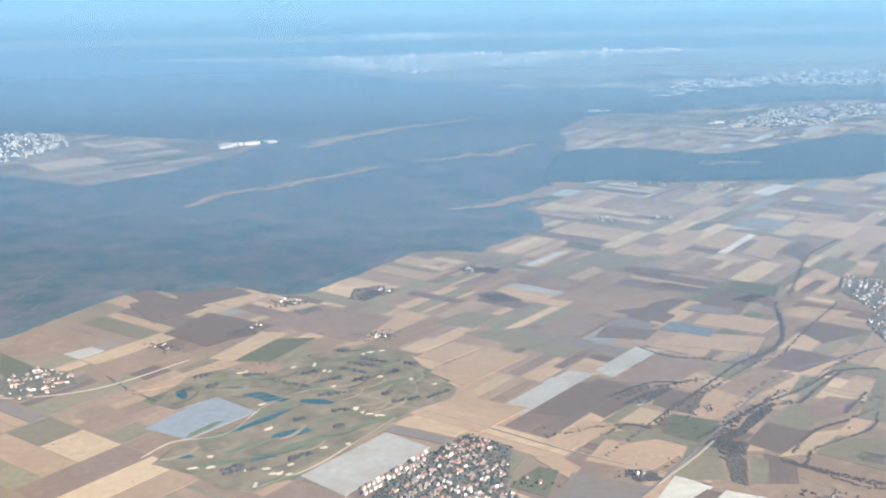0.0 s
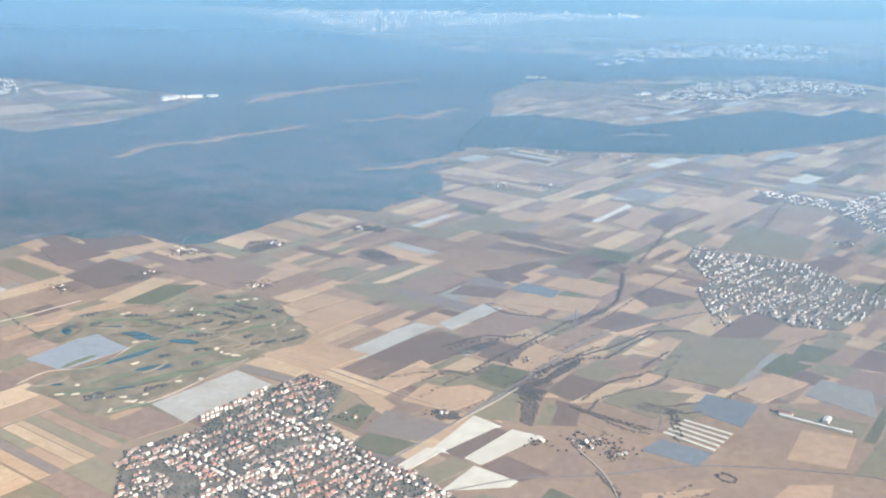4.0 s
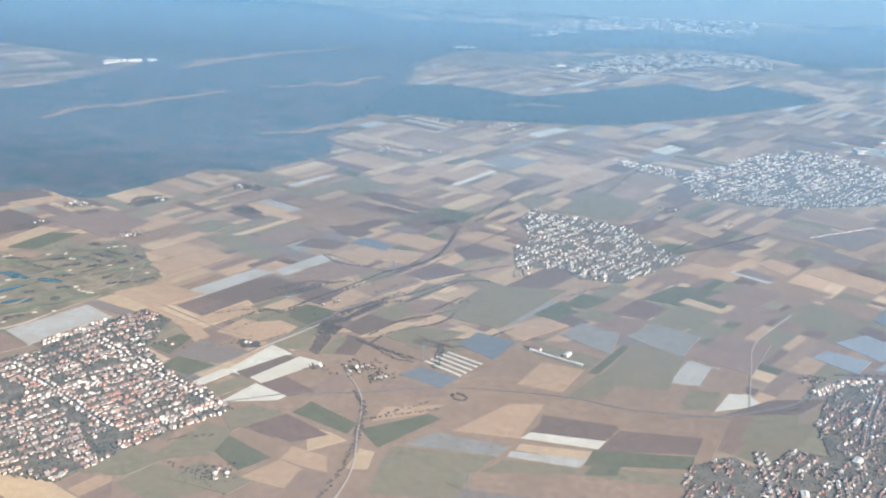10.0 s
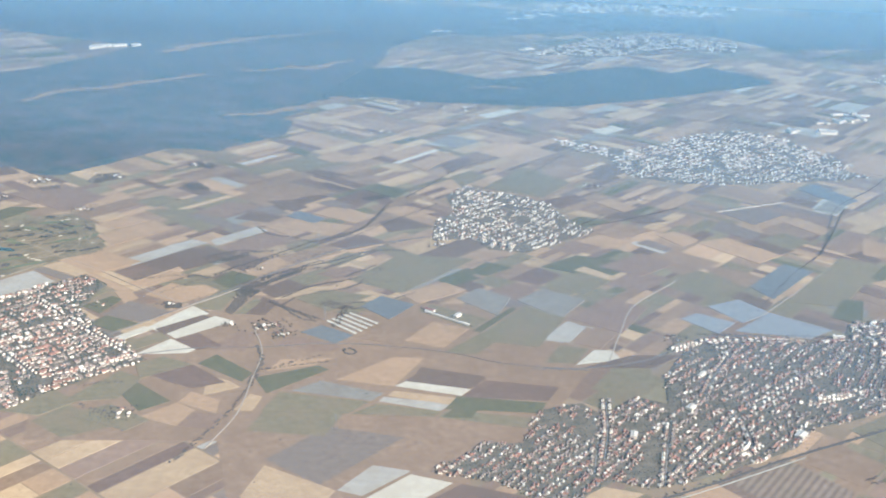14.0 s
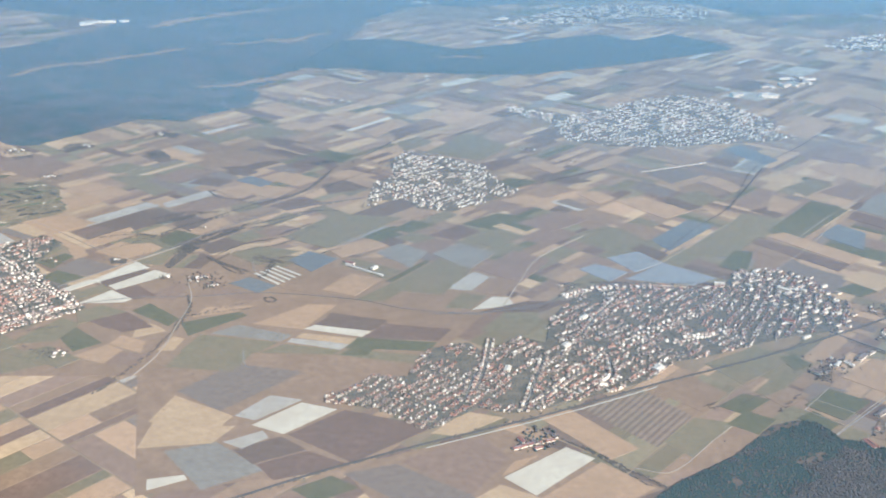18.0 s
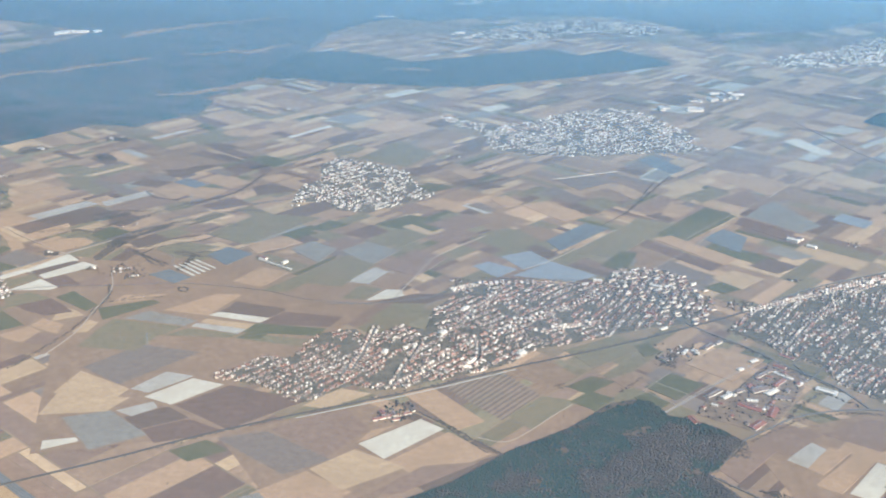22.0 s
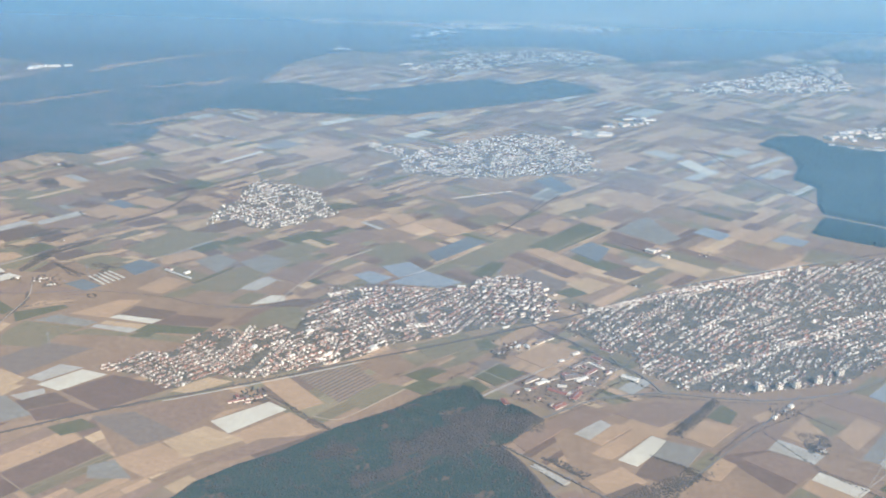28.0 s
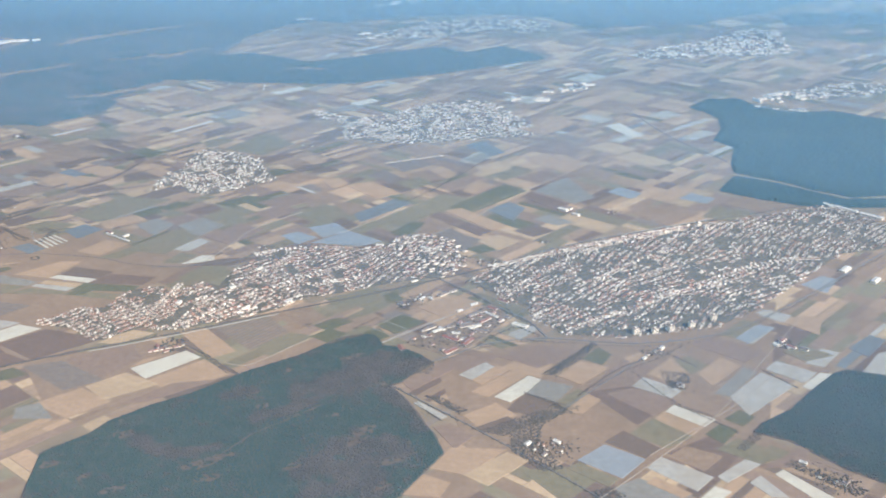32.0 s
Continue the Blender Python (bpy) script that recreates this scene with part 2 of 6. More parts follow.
# ---- building blocks ----
def inside(x, y, poly):
    hit, j = False, len(poly) - 1
    for i in range(len(poly)):
        (xi, yi), (xj, yj) = poly[i], poly[j]
        if (yi > y) != (yj > y) and x < (xj - xi) * (y - yi) / (yj - yi) + xi:
            hit = not hit
        j = i
    return hit


def mesh_of(name, verts, faces, mats, idx=None):
    me = bpy.data.meshes.new(name)
    me.from_pydata(verts, [], faces)
    for m in mats:
        me.materials.append(m)
    if idx is not None:
        me.polygons.foreach_set("material_index", idx)
    return me


def pad(name, poly, z, mat, label, category, kind="structure"):
    """A piece of ground with a sloping bank all round."""
    n = len(poly)
    turn = 1 if sum(a[0] * b[1] - b[0] * a[1] for a, b in zip(poly, poly[1:] + poly[:1])) > 0 else -1
    vs = [(x, y, z) for x, y in poly]
    for i, (x, y) in enumerate(poly):
        d = (Vector(poly[(i + 1) % n]) - Vector(poly[i - 1])).normalized()
        vs.append((x + turn * d.y * 1.6, y - turn * d.x * 1.6, 0.0))
    fs = [tuple(range(n))] + [(i, (i + 1) % n, n + (i + 1) % n, n + i) for i in range(n)]
    if turn > 0:
        fs = [fs[0]] + [f[::-1] for f in fs[1:]]
    else:
        fs = [fs[0][::-1]] + fs[1:]
    return tagged(new(name, mesh_of(name, vs, fs, [mat])), label, category, kind=kind)


def spread(poly, step, rng, jit=0.45):
    """Points scattered evenly over a polygon."""
    xs, ys = [p[0] for p in poly], [p[1] for p in poly]
    out = []
    for i in range(int((max(xs) - min(xs)) / step) + 1):
        for j in range(int((max(ys) - min(ys)) / step) + 1):
            x = min(xs) + (i + 0.5 + rng.uniform(-jit, jit)) * step
            y = min(ys) + (j + 0.5 + rng.uniform(-jit, jit)) * step
            if inside(x, y, poly):
                out.append((x, y))
    return out


def clump(rng, fine):
    """A ragged tree crown: unit verts and triangles, base at z = 0."""
    bm = bmesh.new()
    bmesh.ops.create_icosphere(bm, subdivisions=2 if fine else 1, radius=0.5)
    for v in bm.verts:
        v.co *= rng.uniform(0.62, 1.22)
        v.co.z = v.co.z * 0.95 + 0.5
    vs, fs = [tuple(v.co) for v in bm.verts], [tuple(v.index for v in f.verts) for f in bm.faces]
    bm.free()
    return np.array(vs), np.array(fs)


def cone_tree(rng):
    """A conifer: three ragged tiers of boughs."""
    vs, fs = [], []
    for k, (r, z0, z1) in enumerate(((0.5, 0.1, 0.55), (0.38, 0.35, 0.8), (0.25, 0.6, 1.05))):
        o = len(vs)
        for i in range(7):
            a = i * math.tau / 7 + k
            q = r * rng.uniform(0.7, 1.2)
            vs.append((q * math.cos(a), q * math.sin(a), z0 + rng.uniform(-0.05, 0.05)))
        vs.append((0, 0, z1))
        fs += [(o + i, o + (i + 1) % 7, o + 7) for i in range(7)]
    return np.array(vs), np.array(fs)


RNG = random.Random(7)
CLUMPS = [clump(RNG, False) for _ in range(6)]
FINE = [clump(RNG, True) for _ in range(5)]
CONES = [cone_tree(RNG) for _ in range(5)]


def grove(name, spots, size, tall, mats, share, label, category, shapes=None, seed=1):
    """Many trees as one mesh of stuff. share: the part of evergreen trees (a number or a rule of place)."""
    rng = random.Random(seed)
    V, Fs, idx, o = [], [], [], 0
    for x, y in spots:
        ever = rng.random() < (share(x, y) if callable(share) else share)
        vs, fs = rng.choice(CONES if ever and (shapes is FINE or name == "forest") else (shapes or CLUMPS))
        k = 0.5 if name == "forest" else 1.0
        s, h, a = size * rng.uniform(1 - 0.4 * k, 1 + 0.4 * k), tall * rng.uniform(1 - 0.3 * k, 1 + 0.3 * k), rng.uniform(0, 6.28)
        ca, sa = math.cos(a) * s, math.sin(a) * s
        V.append(np.stack([x + vs[:, 0] * ca - vs[:, 1] * sa, y + vs[:, 0] * sa + vs[:, 1] * ca, vs[:, 2] * h], 1))
        Fs.append(fs + o)
        idx += [1 if ever else 0] * len(fs)
        o += len(vs)
    if not V:
        return None
    me = mesh_of(name, np.concatenate(V).tolist(), np.concatenate(Fs).tolist(), mats, idx)
    me.polygons.foreach_set("use_smooth", [True] * len(me.polygons))
    return tagged(new(name, me), label, category, kind="stuff")


def ribbon(name, pts, width, z, mat, label, category):
    """A road, track or railway: a low raised strip along a line."""
    P = [Vector((*p, 0)) for p in pts]
    vs, fs = [], []
    for i, p in enumerate(P):
        d = (P[min(i + 1, len(P) - 1)] - P[max(i - 1, 0)]).normalized()
        s = Vector((-d.y, d.x, 0)) * width / 2
        vs += [(*(p + s).xy, 0.0), (*(p + s * 0.9).xy, z), (*(p - s * 0.9).xy, z), (*(p - s).xy, 0.0)]
        if i:
            a = 4 * i
            fs += [(a - 4 + k, a - 3 + k, a + 1 + k, a + k) for k in range(3)]
    ob = new(name, mesh_of(name, vs, [f[::-1] for f in fs], [mat]))
    return tagged(ob, label, category, kind="structure" if label else "")


def bent(pts, n=6, sway=0.0, seed=0):
    """A smooth line through the given points."""
    rng = random.Random(seed)
    P = [Vector(p) for p in pts]
    P = [P[0] * 2 - P[1]] + P + [P[-1] * 2 - P[-2]]
    out = []
    for i in range(1, len(P) - 2):
        a, b, c, d = P[i - 1 : i + 3]
        for k in range(n):
            t = k / n
            q = 0.5 * ((2 * b) + (c - a) * t + (2 * a - 5 * b + 4 * c - d) * t * t + (3 * b - a - 3 * c + d) * t**3)
            out.append((q.x + rng.uniform(-sway, sway), q.y + rng.uniform(-sway, sway)))
    return out + [tuple(P[-2])]


def along(pts, step, rng, side=0.0):
    out = []
    for a, b in zip(pts, pts[1:]):
        n = max(1, int(math.dist(a, b) / step))
        for i in range(n):
            t = (i + rng.random()) / n
            out.append((a[0] + (b[0] - a[0]) * t + rng.uniform(-side, side), a[1] + (b[1] - a[1]) * t + rng.uniform(-side, side)))
    return out


# ---- plan: towns and woods ----
TOWN_WEST = [(-62, 395), (-33, 421), (-14, 461), (12, 492), (32, 476), (28, 433), (50, 405), (71, 386), (97, 359), (72, 334), (48, 303), (30, 276), (-20, 284), (-52, 345)]
TOWN_MID = [(252, 650), (253, 599), (286, 610), (300, 585), (328, 581), (388, 642), (370, 662), (347, 716), (324, 735), (300, 739), (271, 758), (258, 724), (268, 674)]
TOWN_NORTH = [(359, 948), (382, 947), (408, 920), (434, 914), (467, 937), (496, 968), (525, 995), (567, 1021), (604, 1009), (626, 980), (640, 940), (665, 910), (656, 866), (674, 849), (639, 832), (583, 815), (520, 798), (472, 796), (428, 815), (413, 891), (385, 896)]
TOWN_LONG = [(276, 250), (303, 281), (321, 282), (334, 323), (355, 333), (367, 318), (388, 345), (407, 338), (410, 374), (430, 419), (467, 438), (508, 437), (538, 445), (550, 473), (577, 481), (600, 466), (605, 430), (621, 411), (598, 376), (569, 365), (509, 330), (487, 320), (471, 295), (446, 278), (409, 254), (386, 245), (369, 251), (342, 223), (310, 242)]
TOWN_EAST = [(620, 365), (647, 407), (709, 459), (821, 522), (897, 555), (972, 599), (999, 592), (1028, 552), (1040, 500), (1010, 481), (965, 463), (904, 378), (867, 327), (831, 291), (753, 264), (709, 265), (686, 289), (676, 316), (646, 343)]
WOOD_NEAR = [(370, 60), (392, 86), (399, 103), (419, 126), (443, 146), (474, 183), (508, 213), (534, 246), (549, 253), (559, 252), (569, 234), (581, 233), (598, 222), (610, 209), (602, 197), (590, 176), (583, 170), (596, 153), (606, 136), (614, 119), (622, 106), (631, 83), (604, 20), (604, 0), (470, -30), (380, 10)]
WOOD_EAST = [(876, 1005), (908, 1052), (956, 1060), (976, 1012), (1013, 984), (1076, 998), (1131, 958), (1300, 940), (1290, 720), (1056, 640), (1013, 628), (974, 652), (957, 670), (900, 706), (900, 741), (914, 808), (892, 841), (908, 890), (911, 947), (896, 982)]
WOOD_ROADSIDE = [(899, 698), (956, 662), (1007, 622), (1090, 640), (1060, 600), (966, 593), (917, 611), (874, 640)]
WOOD_FAR = [(288, 1617), (398, 1695), (552, 1736), (664, 1711), (718, 1631), (769, 1602), (961, 1645), (1012, 1713), (1111, 1790), (1175, 1888), (1257, 1950), (1348, 2000), (1800, 2060), (1800, 2500), (1391, 2240), (914, 2100), (893, 1980), (783, 1944), (757, 1866), (640, 1855), (549, 1824), (433, 1822), (320, 1793), (200, 1760), (180, 1640)]
WOOD_BEHIND = [(1125, 1638), (1263, 1667), (1600, 1700), (1650, 1860), (1292, 1790), (1125, 1755)]
WOOD_SOUTH = [(906, 218), (886, 192), (865, 161), (842, 140), (835, 128), (857, 120), (869, 107), (886, 88), (906, 74), (966, 44), (1023, 218), (943, 218), (917, 225)]
WOOD_MID = [(72, 1030), (103, 1098), (151, 1123), (211, 1104), (257, 1107), (322, 1106), (382, 1111), (499, 1179), (572, 1231), (681, 1315), (647, 1365), (597, 1415), (536, 1350), (498, 1392), (415, 1353), (357, 1304), (289, 1260), (231, 1292), (185, 1320), (110, 1300), (85, 1150)]
WOOD_MAIN = [(-700, 560), (-275, 640), (-248, 700), (-231, 730), (-216, 749), (-197, 736), (-153, 751), (-123, 730), (-101, 731), (-76, 769), (-49, 811), (-32, 842), (-6, 844), (24, 836), (25, 853), (73, 911), (72, 980), (53, 986), (75, 1033), (92, 1098), (98, 1200), (122, 1300), (131, 1396), (127, 1466), (145, 1522), (177, 1590), (267, 1680), (362, 1745), (455, 1745), (550, 1765), (682, 1795), (700, 1900), (300, 1950), (80, 1960), (-150, 2200), (-480, 2620), (-1500, 2900), (-1900, 1500)]
CLEARING = [(-900, 1500), (-639, 1518), (-559, 1535), (-322, 1433), (-250, 1402), (-269, 1318), (-323, 1211), (-392, 1137), (-513, 1211), (-900, 1200)]

# ---- ground and parcels ----
me = mesh_of("ground", [(-9000, -3000, 0), (9000, -3000, 0), (9000, 9000, 0), (-9000, 9000, 0)], [(0, 1, 2, 3)], [M_GROUND])
ground = tagged(new("ground", me), "flat farmland plain of dry winter grass and bare soil", "ground", kind="structure")
COUNT = [0]


def slab(kind, q, z):
    """A parcel as a low slab with sloping banks: corners, faces and row coordinates."""
    mid = sum(q, Vector((0, 0))) / 4
    if (q[1] - q[0]).cross(q[2] - q[1]) < 0:
        q = q[::-1]
    top = [p + (mid - p).normalized() * 0.35 for p in q]
    vs = [(*p, 0.0) for p in q] + [(*p, z) for p in top]
    fs = [(4, 5, 6, 7)] + [(i, (i + 1) % 4, 4 + (i + 1) % 4, 4 + i) for i in range(4)]
    e, w = (q[1] - q[0]), (q[2] - q[1])
    u = (e if e.length > w.length else w).normalized()
    uv = [((p[0] - mid.x) * -u.y * 0.5 + (p[1] - mid.y) * u.x * 0.5, ((p[0] - mid.x) * u.x + (p[1] - mid.y) * u.y) * 0.05) for p in vs]
    return vs, fs, uv


def sheet(name, kind, slabs):
    V, F, U = [], [], []
    for vs, fs, uv in slabs:
        F += [tuple(k + len(V) for k in f) for f in fs]
        V += vs
        U += uv
    me = mesh_of(name, V, F, [SOILS[kind]])
    layer = me.uv_layers.new(name="rows")
    layer.data.foreach_set("uv", np.array([U[lp.vertex_index] for lp in me.loops]).ravel())
    ob = new(name, me)
    ob.parent = ground
    return ob


def field(kind, x1, y1, x2, y2, x3, y3, x4, y4, z=None):
    """One parcel that stands out, as a piece of the ground."""
    if z is None:
        COUNT[0] += 1
        z = 0.16 + 0.00065 * COUNT[0]
    return sheet("field", kind, [slab(kind, [Vector((x1, y1)), Vector((x2, y2)), Vector((x3, y3)), Vector((x4, y4))], z)])


def parcels(x0, y0, x1, y1, ang, keep, seed, big=52.0, small=14.0, bright=0, lush=0):
    """Strip parcels by repeated halving of blocks between the farm tracks."""
    rng = random.Random(seed)
    c, s = math.cos(radians(ang)), math.sin(radians(ang))
    mx, my = (x0 + x1) / 2, (y0 + y1) / 2
    R = math.dist((x0, y0), (x1, y1)) / 2

    made = {}

    def at(u, v):
        return (mx + u * c - v * s, my + u * s + v * c)

    def cut(u0, v0, u1, v1, lu, lv):
        a, b = u1 - u0, v1 - v0
        if a > lu * rng.uniform(0.9, 1.5) or b > lv * rng.uniform(0.9, 2.2):
            k = rng.uniform(0.3, 0.7)
            if a / lu > b / lv:
                cut(u0, v0, u0 + a * k, v1, lu, lv), cut(u0 + a * k, v0, u1, v1, lu, lv)
            else:
                cut(u0, v0, u1, v0 + b * k, lu, lv), cut(u0, v0 + b * k, u1, v1, lu, lv)
            return
        x, y = at((u0 + u1) / 2, (v0 + v1) / 2)
        if not (x0 < x < x1 and y0 < y < y1 and keep(x, y)):
            return
        kind = rng.choices(("tan", "clay", "sand", "straw", "brown", "umber", "lilac", "olive", "green", "grey", "blue", "foil"), (28 + bright, 20, 20 + bright, 8 + bright, 13, 3 + bright * 0.3 + lush * 0.3, 3 + bright * 0.3, 18 + lush, 2.5 + bright * 0.1 + lush * 0.8, 0.1 * bright, 0.1 * bright, 0.2 * bright))[0]
        g = 0.25
        q = [at(u0 + g, v0 + g), at(u1 - g, v0 + g), at(u1 - g, v1 - g), at(u0 + g, v1 - g)]
        made.setdefault(kind, []).append(slab(kind, [Vector(p) for p in q], 0.08 + 0.06 * rng.random()))

    n = int(R / 60) + 1
    for i in range(-n, n):
        for j in range(-n, n):
            lu, lv = big, small * rng.choice((0.65, 0.9, 1.2, 1.6))
            if rng.random() < 0.28:
                lu, lv = lv, lu
            cut(i * 60, j * 60, i * 60 + 59.2, j * 60 + 59.2, lu, lv)
    for kind, slabs in made.items():
        tagged(sheet("farmland", kind, slabs), kind="stuff")


def open_land(x, y):
    return not any(inside(x, y, p) for p in (TOWN_WEST, TOWN_MID, TOWN_NORTH, TOWN_LONG, TOWN_EAST, WOOD_NEAR, WOOD_EAST, WOOD_SOUTH, WOOD_MID, WOOD_MAIN, WOOD_ROADSIDE, WOOD_FAR, WOOD_BEHIND))


def view_zone(x, y):
    return y > 380 - 0.95 * (x + 250) and x < 0.42 * y + 900 and x > -0.5 * y + 20


parcels(-330, 0, 1250, 820, 54, lambda x, y: open_land(x, y) and view_zone(x, y), 3, bright=6)
parcels(0, 820, 1250, 1480, 54, lambda x, y: open_land(x, y) and view_zone(x, y), 4, 52, 15, 16)
parcels(60, 1480, 1500, 2150, 40, lambda x, y: open_land(x, y) and x > 2300 - 1.25 * y, 9, 80, 30, 2, lush=60)
parcels(-760, 1190, -240, 1530, 40, lambda x, y: inside(x, y, CLEARING), 10, 70, 26, 3, lush=30)

# fields that stand out
field("tan", -271, 643, -256, 670, -205, 635, -241, 601)
field("umber", -197, 737, -162, 756, -138, 734, -173, 703)
field("tan", -209, 586, -176, 629, -155, 613, -189, 564)
field("tan", 603, 37, 634, 72, 661, 47, 642, 23)
field("tan", -191, 521, -180, 535, -158, 520, -168, 499)
field("olive", 28, 797, 31, 813, 71, 783, 67, 775)
field("green", -254, 583, -267, 617, -237, 592, -240, 565)
field("tan", 563, 485, 572, 508, 593, 496, 576, 472)
field("umber", 15, 710, 23, 724, 52, 699, 41, 690)
field("umber", -32, 726, -27, 735, 10, 710, 2, 703)
field("green", 279, 159, 297, 174, 313, 164, 293, 149)
field("umber", 138, 739, 145, 749, 176, 727, 162, 723)
field("umber", -197, 718, -160, 747, -148, 738, -171, 703)
field("umber", -230, 738, -213, 748, -197, 727, -212, 718)
field("umber", 17, 719, 34, 724, 51, 700, 35, 695)
field("umber", -66, 728, -42, 743, -39, 734, -61, 712)
field("olive", 364, 352, 384, 392, 404, 390, 399, 350)
field("tan", 85, 363, 129, 470, 405, 472, 327, 285)
field("tan", 611, 212, 693, 255, 886, 347, 840, 101)
field("tan", 140, 334, 342, 332, 323, 274, 180, 217)
field("tan", 54, 286, 85, 363, 327, 285, 62, 259)
field("tan", 611, 212, 840, 101, 737, 87, 648, 80)
field("tan", 301, 181, 383, 229, 467, 178, 359, 100)
field("tan", 178, 222, 294, 268, 306, 182, 203, 146)
field("tan", 63, 712, 96, 749, 162, 718, 115, 690)
field("olive", 85, 806, 119, 845, 156, 812, 113, 777)
field("brown", 726, 172, 754, 211, 785, 167, 758, 130)
field("brown", 266, 211, 293, 241, 345, 227, 306, 186)
field("olive", 6, 644, 48, 653, 86, 624, 67, 594)
field("lilac", 191, 253, 218, 291, 261, 284, 223, 232)
field("striped", 427, 256, 462, 285, 490, 253, 467, 217)
field("olive", 422, 530, 455, 563, 490, 541, 456, 505)
field("tan", 419, 579, 439, 610, 480, 580, 445, 549)
field("clay", 330, 190, 370, 222, 389, 199, 370, 162)
field("straw", 733, 795, 762, 824, 796, 795, 771, 770)
field("clay", 89, 564, 121, 605, 151, 586, 107, 545)
field("sand", 404, 163, 436, 200, 463, 178, 427, 146)
field("umber", 39, 518, 67, 561, 97, 546, 65, 509)
field("lilac", 302, 176, 329, 188, 373, 161, 349, 142)
field("white", 618, 1026, 649, 1054, 691, 1036, 657, 1015)
field("brown", 154, 683, 181, 731, 201, 712, 181, 671)
field("white", 761, 898, 780, 916, 808, 852, 793, 843)
field("tan", 223, 232, 260, 283, 295, 282, 270, 250)
field("umber", 59, 536, 81, 564, 108, 546, 78, 509)
field("brown", 775, 97, 806, 122, 822, 99, 802, 66)
field("clay", 48, 639, 70, 677, 103, 670, 77, 633)
field("olive", 175, 281, 181, 313, 225, 308, 218, 280)
field("grey", 204, 188, 230, 200, 262, 175, 234, 154)
field("grey", 400, 980, 437, 994, 418, 948, 388, 946)
field("sand", 335, 122, 361, 148, 390, 130, 368, 104)
field("tan", 230, 292, 244, 323, 278, 314, 271, 286)
field("straw", 186, 217, 192, 248, 232, 228, 224, 204)
field("straw", 604, 702, 630, 731, 649, 700, 625, 680)
field("straw", 362, 150, 384, 174, 416, 158, 384, 131)
field("clay", 384, 522, 411, 556, 436, 541, 412, 512)
field("olive", 624, 678, 656, 709, 673, 693, 640, 657)
field("foil", 817, 954, 847, 986, 869, 962, 841, 942)
field("lilac", 374, 1032, 429, 1100, 448, 1102, 399, 1041)
field("tan", 466, 285, 494, 304, 514, 282, 496, 258)
field("foil", 25, 523, 66, 577, 80, 571, 38, 514)
field("brown", 288, 333, 302, 357, 346, 353, 339, 334)
field("tan", 273, 306, 327, 300, 323, 287, 266, 282)
field("tan", 527, 667, 547, 686, 571, 657, 548, 639)
field("olive", 519, 641, 546, 662, 563, 641, 540, 616)
field("tan", 303, 357, 315, 382, 355, 375, 346, 354)
field("straw", 189, 189, 189, 218, 236, 217, 228, 198)
field("tan", 140, 547, 172, 580, 187, 565, 154, 531)
field("olive", 681, 68, 709, 75, 730, 61, 709, 34)
field("straw", 430, 1070, 472, 1123, 486, 1118, 437, 1057)
field("foil", 853, 846, 882, 888, 899, 876, 870, 837)
field("lilac", 484, 662, 499, 688, 526, 656, 514, 639)
field("tan", 457, 574, 488, 567, 509, 550, 488, 529)
field("olive", 257, 784, 277, 810, 293, 787, 270, 754)
field("white", 385, 180, 418, 213, 433, 203, 402, 165)
field("sand", 369, 616, 397, 641, 416, 622, 391, 598)
field("green", 350, 646, 375, 680, 403, 673, 378, 646)
field("umber", 206, 641, 225, 657, 252, 636, 217, 616)
field("brown", 342, 720, 375, 746, 385, 730, 359, 700)
field("foil", 225, 902, 246, 934, 272, 935, 248, 897)
field("white", 278, 1042, 310, 1084, 327, 1080, 293, 1035)
field("olive", 58, 279, 71, 300, 105, 279, 81, 263)
field("olive", 471, 223, 491, 252, 514, 247, 485, 208)
field("brown", 172, 579, 197, 608, 219, 591, 190, 569)
field("brown", 245, 824, 272, 860, 278, 844, 257, 798)
field("foil", 584, 725, 606, 761, 623, 748, 604, 716)
field("sand", 113, 610, 124, 626, 156, 617, 142, 591)
field("tan", 475, 195, 502, 234, 533, 237, 492, 198)
field("clay", 299, 498, 314, 519, 341, 514, 322, 484)
field("sand", 208, 670, 224, 689, 253, 675, 229, 654)
field("white", 244, 219, 267, 247, 289, 241, 264, 211)
field("sand", 117, 515, 139, 546, 157, 531, 130, 504)
field("brown", 315, 523, 337, 552, 355, 537, 338, 514)
field("clay", 348, 593, 366, 617, 390, 605, 367, 582)
field("tan", 566, 526, 581, 534, 606, 508, 587, 494)
field("lilac", 43, 636, 54, 640, 106, 610, 96, 599)
field("foil", 847, 892, 896, 948, 900, 936, 848, 880)
field("brown", 256, 180, 280, 196, 306, 184, 268, 166)
field("grey", 740, 54, 755, 66, 788, 48, 743, 38)
field("umber", 402, 685, 422, 696, 452, 679, 430, 667)
field("foil", 80, 576, 109, 615, 121, 606, 88, 565)
field("clay", 398, 128, 425, 161, 457, 169, 416, 132)
field("solar", 913, 385, 936, 407, 949, 400, 932, 368)
field("tan", 317, 384, 334, 420, 350, 413, 335, 381)
field("umber", 86, 632, 95, 653, 126, 644, 116, 626)
field("umber", 140, 478, 155, 502, 177, 491, 154, 466)
field("olive", 155, 503, 177, 526, 194, 517, 171, 491)
field("olive", 99, 441, 113, 476, 126, 468, 123, 440)
field("white", 82, 407, 102, 446, 116, 434, 93, 401)
field("white", 95, 401, 121, 431, 136, 424, 105, 392)
field("umber", 668, 143, 682, 171, 702, 154, 687, 136)
field("umber", 102, 683, 123, 690, 142, 672, 132, 657)
field("umber", 104, 526, 111, 551, 133, 538, 122, 512)
field("green", 103, 491, 112, 514, 134, 504, 119, 479)
